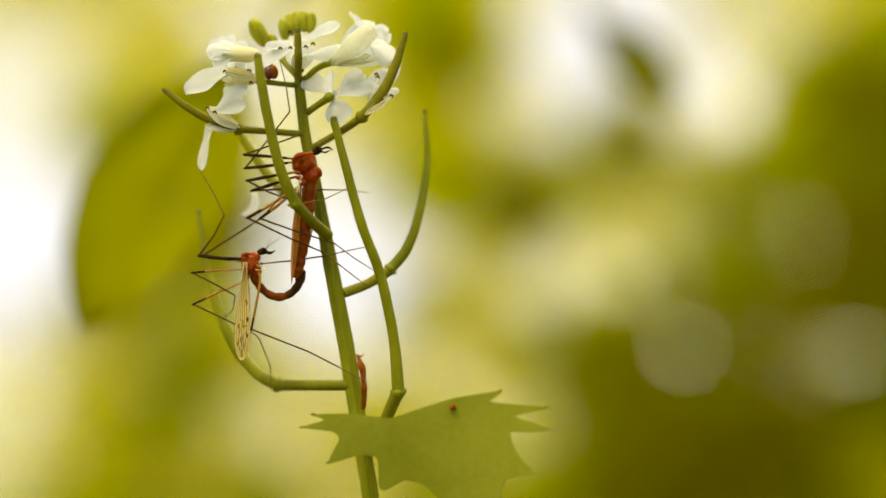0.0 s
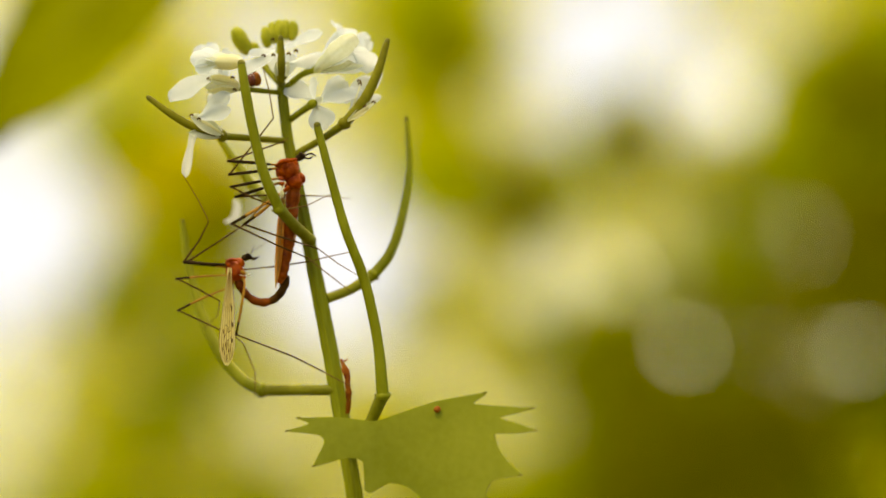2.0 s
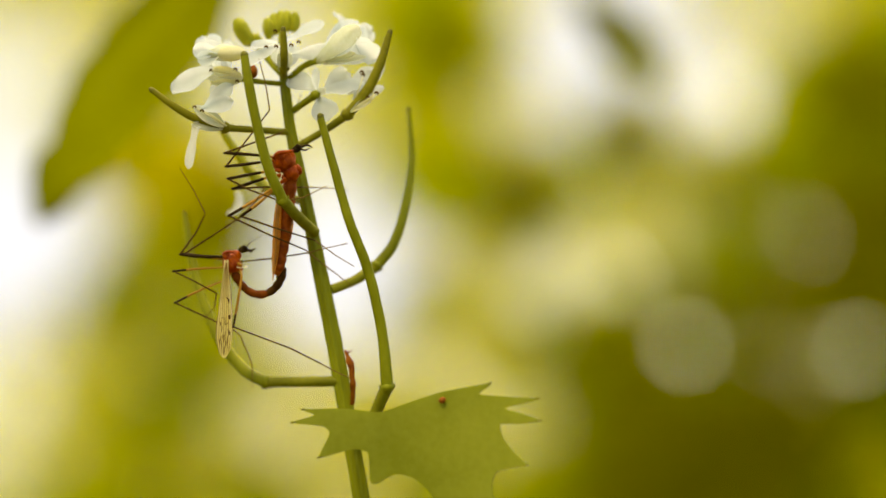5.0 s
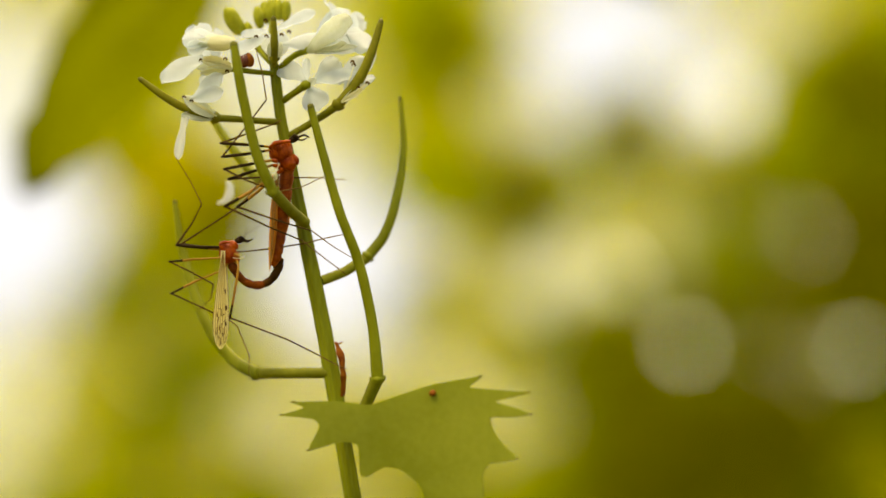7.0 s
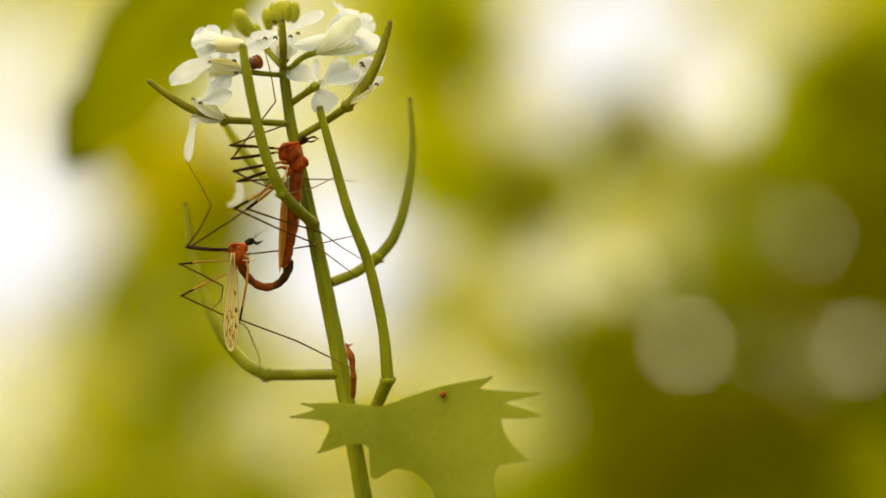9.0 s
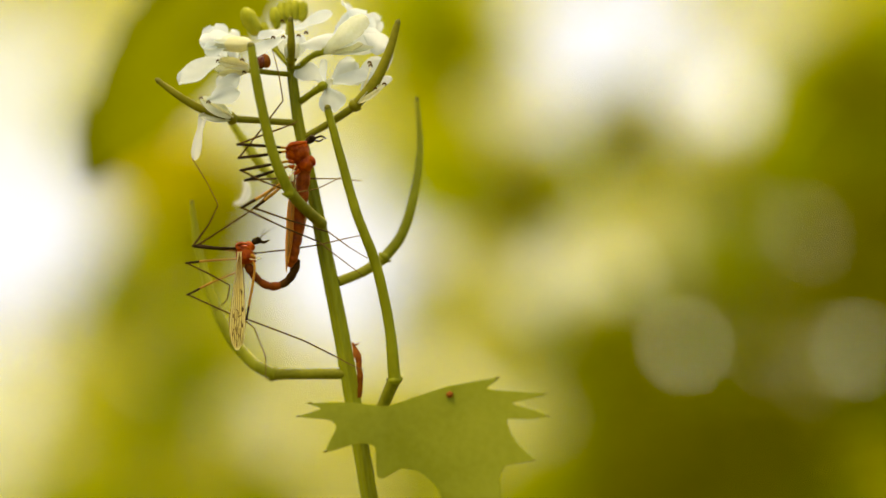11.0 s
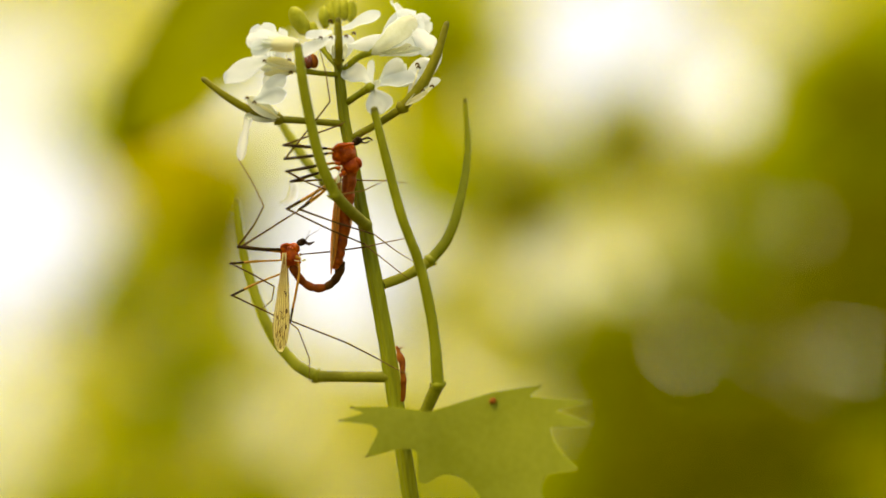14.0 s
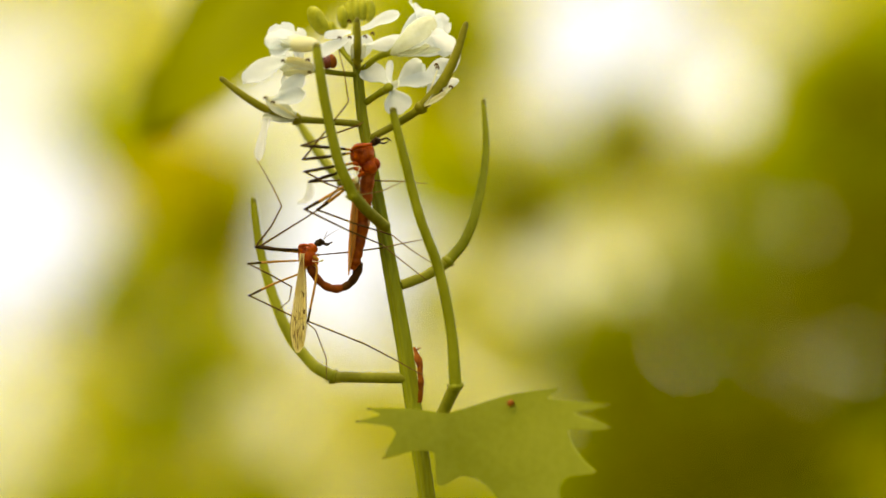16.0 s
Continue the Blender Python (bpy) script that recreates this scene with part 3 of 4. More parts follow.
flower((-12.89, -1.5, 22.15), (-11.55, -1.5, 22.69), 0.7, [
    ((-12.60, -2, 22.12), (-8.62, -3, 25.32), 3.4, (-0.5, -0.8, 0.3), 0.1), ((-12.51, -1, 21.99), (-6.34, 0, 24.09), 3.2, FR, 0.1), ((-9.72, 0, 24.36), (-9.98, 4, 29.19), 2.5, RT, 0.2),
    ((-8.65, -2, 24.06), (-5.85, -1, 22.39), 2.6, FR, 0.2), ((-10.09, 1, 24.78), (-6.41, 3, 26.10), 2.8, FR, 0.1), ((-12.41, 0, 22.47), (-7.88, 2, 26.83), 4.2, FR, 0.05),
], [((-12.58, -2.5, 22.01), (-7.35, -3, 22.51), 0.95)], [(-8.82, -3, 25.58)], 4.0)
cup = part("calyx", tube(bmesh.new(), pts((-13.02, -1.5, 22.09), (-12.04, -2.6, 22.74), (-10.55, -3, 23.98), (-9.28, -3, 25.05), (-8.29, -2.6, 25.89)), [0.4, 0.85, 1.12, 1.05, 0.7], 20, 6, 4, 0.12, wob=0.22), CUP, plant, "closed cream calyx of a white flower")
part("sepal", blade(bmesh.new(), at((-12.30, -2.8, 21.99)), at((-8.60, -3.6, 22.87)), 1.1, (0, -1, 0.2), 0.5, 0.05, 0.55, 0.15, 0.25, 7.0), CUP, cup)
flower((-13.65, -2.5, 17.80), (-12.69, -3, 17.97), 0.68, [
    ((-13.54, -2, 18.43), (-16.54, -1, 20.38), 2.9, UP, 0.1), ((-12.94, -3.5, 17.67), (-11.85, -4, 15.05), 3.3, FR, 0.12), ((-13.03, -3, 18.37), (-13.61, -2, 21.25), 1.2, LT, 0.12),
    ((-12.60, -2, 18.16), (-7.77, -2, 19.50), 2.4, UP, 0.1), ((-12.37, -1, 18.90), (-9.38, 0, 21.12), 2.4, FR, 0.1),
], [((-13.07, -3.4, 17.81), (-12.25, -4, 18.71), 0.9)], [], 5.0)
part("receptacle", blob(bmesh.new(), at((-14.04, -2.8, 17.51)), at((-12.93, -3.6, 18.20)), 0.62, lumps=0.15), POD, plant)
flower((-9.52, -2, 15.75), (-8.65, -2, 16.69), 0.6, [
    ((-9.35, -1, 16.21), (-5.38, -1, 19.17), 1.5, UP, 0.1), ((-9.72, 0, 18.28), (-6.23, 1, 21.32), 2.6, FR, 0.12), ((-9.01, -1, 16.48), (-6.88, 0, 19.63), 2.2, FR, 0.1),
    ((-6.36, 1, 19.70), (-5.33, 4, 23.31), 1.6, RT, 0.1),
], [((-9.22, -2.8, 15.91), (-6.01, -3, 18.24), 0.9)], [(-7.75, -3, 20.24), (-7.88, -3, 20.57), (-6.14, -3.4, 18.01), (-7.20, -3.4, 17.48)], 6.0)


for a, b, w in (((-22.15, -3.4, 20.48), (-25.40, -4.4, 21.21), 0.9), ((-22.16, -3.2, 19.69), (-25.88, -3.4, 19.41), 0.8), ((-17.18, -1.6, 21.01), (-17.55, -2.2, 22.84), 0.9), ((-9.22, -3, 15.83), (-6.67, -3.4, 17.41), 0.7)):
    part("sepal", blade(bmesh.new(), at(a), at(b), w, (0, -1, 0.2), 0.5, 0.05, 0.55, 0.15, 0.25, w * 7), CREAM, plant, "cream-yellow sepal")
for a, b, c in (((-22.27, -3.6, 20.27), (-23.92, -4.6, 20.60), (-25.58, -4.6, 20.86)), ((-22.27, -3.6, 20.07), (-23.52, -4.6, 20.26), (-24.85, -4.6, 20.00)), ((-23.97, -4, 14.31), (-25.76, -5.6, 15.56), (-27.54, -5.6, 16.35)), ((-23.97, -4, 14.31), (-25.39, -6, 15.14), (-26.65, -6, 15.87)),
                ((-8.62, -3, 16.37), (-7.47, -3.6, 17.13), (-6.27, -3.6, 17.93)), ((-8.98, -2, 16.82), (-8.28, -3, 18.44), (-7.75, -3, 20.04))):
    part("stamen", tube(bmesh.new(), pts(a, b, c), [0.1, 0.09, 0.08], 5, 4), CREAM, plant, "cream stamen filament")


def bud(a, b, r):
    part("bud", blob(bmesh.new(), at(a), at(b), r, lumps=0.1, lobes=4, power=0.42), BUD, plant, "closed yellow-green flower bud")


part("petal", blade(bmesh.new(), at((-27.49, -4, 14.31)), at((-28.69, -4, 9.32)), 1.25, (-0.5, -1, 0), 0.4, 0.1, 0.72, 0.1, 0.2, 3.0, 0, True, 0.85), PETAL_THIN, plant, "white drooping petal")
bud((-21.33, 4, 24.55), (-23.10, 3, 27.74), 0.95)
bud((-19.08, 4, 25.23), (-19.42, 4, 27.96), 0.6)
bud((-18.38, 5, 25.86), (-18.59, 5, 28.60), 0.6)
bud((-17.70, 5, 26.27), (-17.70, 5, 28.88), 0.62)
bud((-16.87, 5, 26.27), (-16.94, 5, 28.88), 0.6)
bud((-16.12, 5, 26.14), (-15.98, 5, 28.74), 0.55)
bud((-20.31, 4, 24.41), (-20.78, 4, 26.05), 0.5)
half_open = part("flower", blob(bmesh.new(), at((-22.03, -5, 22.82)), at((-26.27, -5, 22.89)), 0.9, lumps=0.25, lobes=4, power=0.45), SEPAL, plant, "half-open white flower")
part("calyx", blob(bmesh.new(), at((-21.50, -5.6, 22.76)), at((-24.9, -5.6, 22.80)), 0.80, lumps=0.1, lobes=4, power=0.42), CREAM, half_open, "cream-yellow calyx")
for i, (a, b, w) in enumerate((((-24.75, -5.2, 23.14), (-27.75, -5.4, 23.11), 2.0), ((-24.60, -5.6, 22.50), (-27.20, -5.6, 22.05), 1.9), ((-23.90, -4, 23.37), (-26.63, -4, 24.03), 1.6))):
    part("petal", blade(bmesh.new(), at(a), at(b), w, FR, 0.6, 0.12, 0.6, 0.08, 0.4, 21 + 2 * i, 0, True), PETAL, half_open)
part("petal", tube(bmesh.new(), pts((-23.64, 11, 7.06), (-23.36, 11, 6.23), (-23.50, 11, 5.25), (-24.06, 11, 4.55), (-24.97, 11, 4.27)), [0.22, 0.42, 0.5, 0.34, 0.12], 10, 6, 2, 0.35, wob=0.2), PETAL_THIN, plant, "white curled petal caught on a pod")
part("dry_bract", tube(tube(bmesh.new(), pts((-9.95, -1.2, -12.84), (-9.54, -1.4, -12.63), (-9.34, -1.2, -12.43)), [0.12, 0.08, 0.03], 5, 4), pts((-10.23, -0.8, -12.58), (-9.74, -1.3, -14.04), (-9.40, -1.4, -16.05), (-9.41, -1.2, -17.41), (-9.56, -0.8, -19.04)), [0.14, 0.30, 0.36, 0.20, 0.24], 8, 8, 3, 0.35, wob=0.8), BRACT, plant, "red-brown dried bract")

# the toothed leaf: teeth as tip and notch, going round from the stalk
OUTLINE = [(-6.24, -5, -19.84), (-10.51, -6, -19.31), (-15.16, -7, -19.31), (-13.95, -6, -20.04), (-16.47, -7, -20.82), (-12.96, -6, -21.36), (-12.17, -6, -22.28), (-13.38, -7, -24.98), (-9.79, -6, -24.13),
           (-7.64, -7, -24.45), (-7.42, -8, -27.65), (-6.57, -8, -28.04), (-4.53, -8, -26.93), (-2.36, -8, -27.39), (-0.26, -9, -29.39), (1.04, -12, -33.94), (3.51, -11, -31.46), (6.74, -12, -30.51), (6.67, -12, -27.79), (7.38, -12, -26.49), (8.91, -13, -26.08),
           (10.68, -14, -25.67), (9.10, -13, -24.14), (8.03, -12, -22.61), (7.71, -12, -21.05), (9.94, -13, -20.98), (12.24, -15, -20.51), (10.46, -13, -19.82), (8.29, -12, -19.17), (10.07, -13, -18.65), (12.09, -14, -18.01), (8.81, -12, -17.81), (5.35, -10, -17.61), (6.69, -11, -16.31), (1.05, -8, -17.40), (-2.58, -6, -18.65)]


FLAT = -0.006


def bent(p):
    """A point of the flat blade, laid on the arched leaf."""
    far = p.x + 0.0062
    y = -0.0090 - (18.0 * far * far if far > 0 else 3.0 * far * far) - 0.06 * (EYE - 0.02 - p.z) + 0.0005 * noise.noise(Vector(p) * 90)
    k = (0.3 + y) / (0.3 + FLAT)
    return Vector((p.x * k, y, EYE + (p.z - EYE) * k))


def on_leaf(p):
    k = (0.3 + FLAT) / (0.3 + p[1] / 1000)
    return bent(Vector((p[0] / 1000 * k, FLAT, EYE + p[2] / 1000 * k)))


def toothed_leaf():
    # a closed smooth line through teeth and notches
    rim = []
    n = len(OUTLINE)
    for i in range(n):
        a, b, c, d = (at(OUTLINE[(i + k - 1) % n]) for k in range(4))
        for k in range(5):
            t = k / 5
            h, g = t * t, t * t * t
            rim.append(b * (2 * g - 3 * h + 1) + (c - a) * (0.28 * (g - 2 * h + t)) + c * (3 * h - 2 * g) + (d - b) * (0.28 * (g - h)))
    bm = bmesh.new()
    verts = [bm.verts.new((p.x * (0.3 + FLAT) / (0.3 + p.y), FLAT, EYE + (p.z - EYE) * (0.3 + FLAT) / (0.3 + p.y))) for p in rim]
    bm.faces.new(verts)
    for axis in (0, 2):
        lo, hi = min(v.co[axis] for v in verts), max(v.co[axis] for v in verts)
        for i in range(1, 16):
            co = Vector()
            co[axis] = lo + (hi - lo) * i / 16
            no = Vector()
            no[axis] = 1
            bmesh.ops.bisect_plane(bm, geom=bm.verts[:] + bm.edges[:] + bm.faces[:], plane_co=co, plane_no=no)
    bmesh.ops.triangulate(bm, faces=bm.faces[:])
    for v in bm.verts:
        v.co = bent(v.co)
    bmesh.ops.recalc_face_normals(bm, faces=bm.faces[:])
    bmesh.ops.solidify(bm, geom=bm.faces[:], thickness=0.00022)
    return bm


leaf_part = part("leaf", toothed_leaf(), LEAF, plant, "toothed light-green leaf with light through it")
part("leaf_stalk", tube(bmesh.new(), pts((-9.66, 0.3, -23.71), (-7.70, -4.5, -22.05), (-5.50, -8.6, -20.35)), [0.7, 0.6, 0.4], 10, 6), STEM, plant)
for e in ((-15.16, -7, -19.31), (-16.47, -7, -20.82), (-13.38, -7, -24.98), (10.57, -17, -25.40), (11.97, -20, -20.15), (11.82, -19, -17.70), (6.58, -13, -16.20)):
    part("tooth_tip", blob(bmesh.new(), on_leaf(e) + Vector((-0.0003, -0.0001, 0)), on_leaf(e) + Vector((0.0003, 0.0001, 0.0001)), 0.13, lumps=0.2), STALK, leaf_part, "brownish tooth tip")
part("gall", blob(bmesh.new(), on_leaf((0.72, -8.6, -18.42)) - Vector((0, 0.0003, 0)), on_leaf((1.51, -8.8, -18.14)) - Vector((0, 0.0003, 0)), 0.35, lumps=0.5), BRACT, leaf_part, "tiny red-brown gall on the leaf")

# ---- small beetle among the flowers ----
beetle = thing("beetle", at((-20.58, -2, 20.84)), "tiny glossy dark red-brown beetle among the flowers", "beetle")
part("wing_case", blob(bmesh.new(), at((-20.78, -2, 21.78)), at((-20.64, -2, 20.11)), 0.62, lumps=0.04), BEETLE, beetle)
part("wing_case", blob(bmesh.new(), at((-20.32, -1.8, 21.86)), at((-19.99, -1.8, 20.19)), 0.60, lumps=0.04), BRACT, beetle)
part("head", blob(bmesh.new(), at((-20.79, -1.8, 22.20)), at((-20.39, -1.8, 21.60)), 0.35, lumps=0.05), BEETLE, beetle)


# ---- two mating crane flies ----
def leg(fly, thigh, shin, foot, amber=0.65, thick=1.0):
    """Leg in three pieces: thigh amber to black at the knee, brown shin, fine foot."""
    up = part("leg", tube(bmesh.new(), pts(*thigh), [0.14 * thick, 0.17 * thick, 0.21 * thick, 0.17 * thick], 7, 8, change=amber), [FEMUR, DARK], fly)
    sh = part("shin", tube(bmesh.new(), pts(thigh[-1], *shin), [0.13 * thick, 0.105, 0.09], 6, 6, curved=False), [SHIN], up)
    part("foot", tube(bmesh.new(), pts(shin[-1], *foot), [0.085, 0.07, 0.05], 6, 6, curved=False), FOOT, up)
    part("knee", blob(bmesh.new(), at(thigh[-1]) + Vector((-0.0002, 0, 0)), at(thigh[-1]) + Vector((0.0002, 0, 0)), 0.15, lumps=0.05), DARK, up)
    return sh


def lump(*pieces):
    """A body of several rounded plates: each from, to, thickness in mm and squareness."""
    bm = bmesh.new()
    for i, (a, b, r, power) in enumerate(pieces):
        blob(bm, at(a), at(b), r, 0.9, 0.10, rough=1500, power=power, seed=i * 3.7)
    return bm


def feeler(fly, line, r=0.04):
    part("antenna", tube(bmesh.new(), pts(*line), [r, r * 0.8, r * 0.5], 5, 5), SHIN, fly)


upper = thing("crane_fly", at((-16.43, -3, 9.95)), "orange-red female crane fly clinging to the stem, wings folded", "crane fly", group="mating crane flies")
part("thorax", lump(((-17.5, -3, 10.9), (-15.4, -3, 9.3), 1.35, 0.36), ((-15.9, -3, 11.45), (-15.5, -3, 9.2), 0.72, 0.4), ((-16.4, -3, 9.7), (-14.9, -3, 8.0), 0.98, 0.42), ((-15.0, -3.1, 9.75), (-14.45, -3.1, 8.5), 0.42, 0.5), ((-17.2, -3.5, 11.3), (-16.5, -3.9, 10.0), 0.62, 0.45)), THORAX, upper, "angular orange-red thorax")
part("shield", tube(bmesh.new(), pts((-17.65, -3.6, 10.55), (-17.1, -4.3, 11.0), (-16.2, -4.45, 11.15), (-15.3, -4.0, 11.3)), [0.18, 0.26, 0.26, 0.16], 8, 5, wob=0.3), THORAX, upper, "raised collar of the thorax")
for a, b in (((-17.1, -3.4, 10.0), (-17.75, -3.5, 10.67)), ((-17.0, -3.5, 9.6), (-17.73, -3.6, 10.2)), ((-16.8, -3.6, 9.0), (-17.47, -3.6, 9.05)), ((-16.5, -3.6, 8.3), (-17.34, -3.5, 8.5)), ((-16.2, -3.7, 8.0), (-16.85, -3.8, 7.5))):
    part("coxa", tube(bmesh.new(), pts(a, b), [0.34, 0.2], 8, 4, wob=0.2), THORAX, upper)
part("haltere", blob(tube(bmesh.new(), pts((-16.6, -4.2, 8.6), (-16.9, -4.5, 7.9), (-17.0, -4.6, 7.4)), [0.07, 0.05, 0.05], 5, 3), at((-17.0, -4.6, 7.6)), at((-17.05, -4.7, 6.7)), 0.24, lumps=0.1, sides=8), CREAM, upper, "pale club-shaped balancer")
part("abdomen", tube(bmesh.new(), pts((-15.79, -2.5, 8.90), (-15.86, -2.5, 6.76), (-16.26, -2.5, 4.08), (-16.66, -2.5, 1.41), (-17.00, -2.5, -0.94), (-17.26, -2.5, -2.48), (-17.60, -2.5, -3.41)), [1.0, 0.85, 0.95, 0.95, 0.86, 0.72, 0.35], 16, 8, rings=9, ring=0.14, wob=0.1), BELLY, upper, "ringed red-brown abdomen")
hd = part("head", blob(bmesh.new(), at((-15.50, -3, 11.29)), at((-14.29, -3, 11.89)), 0.42, lumps=0.15), DARK, upper)
part("eye", blob(bmesh.new(), at((-15.08, -3.3, 11.81)), at((-14.55, -3.3, 11.94)), 0.3, lumps=0.05), DARK, hd)
for line, r in (([(-14.43, -3, 11.76), (-13.63, -3, 12.02), (-13.03, -3, 11.69)], 0.13), ([(-14.49, -3.2, 11.55), (-13.89, -3, 11.42), (-13.36, -3, 11.69)], 0.11)):
    part("palp", tube(bmesh.new(), pts(*line), [r, r, r * 0.6], 6, 5), DARK, hd)
feeler(upper, [(-14.56, -3, 11.96), (-14.16, -3, 12.49), (-14.76, -3, 13.03)])
for a, b, w, f in (((-16.67, -3.5, 7.94), (-17.89, -3.2, -4.07), 1.15, (-0.8, -1, 0)), ((-15.46, -2.5, 8.23), (-16.02, -2, 0.07), 1.0, (0.8, -1, 0)), ((-16.92, -3.8, 8.19), (-17.67, -3.5, -1.93), 0.9, (-0.4, -1, 0))):
    wg = part("wing", blade(bmesh.new(), at(a), at(b), w, f, 0.2, 0.0, 0.6, 0.03, 0.1, 1.0, 0.5), AMBER, upper, "folded amber wing")
    for k in (-0.3, 0.3):
        off = Vector((k * w / 2000, -0.0002, 0))
        part("vein", tube(bmesh.new(), [at(a), at(a).lerp(at(b), 0.5) + off, at(b)], [0.05, 0.045, 0.03], 5, 5), WING_VEIN, wg)
leg(upper, [(-17.74, -3.4, 10.67), (-20.44, -5, 10.88), (-23.31, -5.5, 11.06)], [(-20.24, -4, 12.25), (-17.00, -1.2, 13.57)], [(-16.68, -1, 13.79), (-16.41, -1, 13.99)], 0.1)
leg(upper, [(-17.73, -3.6, 10.27), (-20.17, -5, 9.82), (-23.18, -5.5, 9.47)], [(-20.57, -5, 12.81), (-18.04, -4, 16.18)], [(-18.51, -4, 19.37), (-19.24, -4, 22.24)], 0.1)
leg(upper, [(-17.47, -3.6, 9.07), (-20.17, -5, 8.56), (-22.98, -5.5, 8.01)], [(-20.50, -5, 6.70), (-16.88, -4.5, 5.32)], [(-14.16, -3, 5.81), (-11.35, -3.2, 7.14)], 0.3)
leg(upper, [(-17.34, -3.4, 8.54), (-19.81, -4.5, 7.71), (-22.49, -5, 6.83)], [(-18.94, -3.5, 7.07), (-14.23, -1.5, 7.05)], [(-11.74, 0, 7.02), (-8.94, 1, 6.77)], 0.3)
leg(upper, [(-16.79, -3.8, 7.53), (-19.77, -5, 5.51), (-22.92, -5.5, 3.64)], [(-17.88, -4.5, 1.20), (-14.01, -2, -0.47)], [(-12.24, -1, -1.95), (-9.82, -1, -3.83), (-8.69, -0.6, -4.71)], 0.72)
leg(upper, [(-16.94, -3.4, 7.40), (-19.17, -4, 5.39), (-21.53, -4.5, 3.59)], [(-17.21, -4.5, 2.06), (-12.87, -2, 0.67)], [(-10.45, -2.2, -1.14), (-8.29, -2.6, -2.47)], 0.72)
feeler(upper, [(-16.09, 0.5, 16.29), (-15.05, 0, 16.94), (-14.39, -1, 18.22)], 0.05)

lower = thing("crane_fly", at((-22.92, -2, -1.61)), "orange male crane fly hanging by its hooked tail, spotted pale wings", "crane fly", group="mating crane flies")
part("thorax", lump(((-23.45, -2, -0.65), (-22.25, -2, -3.1), 1.05, 0.38), ((-22.8, -2, -0.55), (-21.7, -2, -1.35), 0.55, 0.42), ((-22.4, -2.2, -1.9), (-21.6, -2.3, -2.9), 0.5, 0.45), ((-23.7, -2.3, -0.5), (-23.1, -2.6, -1.5), 0.5, 0.45)), THORAX, lower, "angular orange thorax")
part("shield", tube(bmesh.new(), pts((-23.75, -2.7, -0.75), (-23.2, -3.1, -0.55), (-22.5, -3.0, -0.6)), [0.14, 0.2, 0.13], 8, 5, wob=0.3), THORAX, lower, "raised collar of the thorax")
for a, b in (((-23.3, -2.4, -1.2), (-23.9, -2.5, -1.14)), ((-23.2, -2.4, -1.9), (-23.82, -2.5, -2.4)), ((-22.9, -2.2, -3.0), (-23.73, -2.1, -3.9)), ((-22.2, -2.5, -1.9), (-21.5, -2.6, -2.25)), ((-22.2, -2.3, -2.6), (-21.65, -2.4, -3.1))):
    part("coxa", tube(bmesh.new(), pts(a, b), [0.26, 0.15], 8, 4, wob=0.2), FEMUR, lower)
part("haltere", blob(tube(bmesh.new(), pts((-22.2, -2.8, -2.4), (-21.6, -3.0, -2.5), (-21.2, -3.0, -2.4)), [0.05, 0.04, 0.04], 5, 3), at((-21.35, -3.0, -2.45)), at((-20.85, -3.0, -2.3)), 0.14, lumps=0.1, sides=8), CREAM, lower, "pale club-shaped balancer")
part("abdomen", tube(bmesh.new(), pts((-22.65, -2, -2.88), (-21.85, -2, -4.29), (-20.78, -2, -5.29), (-19.37, -2, -5.70), (-18.10, -2, -5.29), (-17.22, -2, -4.36), (-16.82, -2, -3.15), (-16.76, -2, -2.48)), [0.55, 0.52, 0.5, 0.5, 0.5, 0.52, 0.6, 0.45], 14, 7, rings=8, ring=0.16, wob=0.15, change=0.5), [TAIL_RED, TAIL], lower, "hooked red-brown abdomen with a black end")
hd = part("head", blob(bmesh.new(), at((-22.05, -2, -0.47)), at((-20.78, -2, -0.20)), 0.38, lumps=0.15), DARK, lower)
part("eye", blob(bmesh.new(), at((-21.56, -2.3, -0.13)), at((-20.96, -2.3, -0.07)), 0.3, lumps=0.05), DARK, hd)
for line, r in (([(-20.91, -2, -0.34), (-20.37, -2, -0.40), (-19.91, -2, -0.20)], 0.12), ([(-20.96, -2.2, -0.40), (-20.58, -2, -0.60), (-20.24, -2, -0.47)], 0.09)):
    part("palp", tube(bmesh.new(), pts(*line), [r, r, r * 0.6], 6, 5), DARK, hd)
feeler(lower, [(-21.04, -2, -0.07), (-20.37, -2, 0.60), (-19.00, -2.5, 1.41)])
feeler(lower, [(-20.98, -2, -0.07), (-20.64, -2, 0.74), (-20.44, -2, 1.14)])
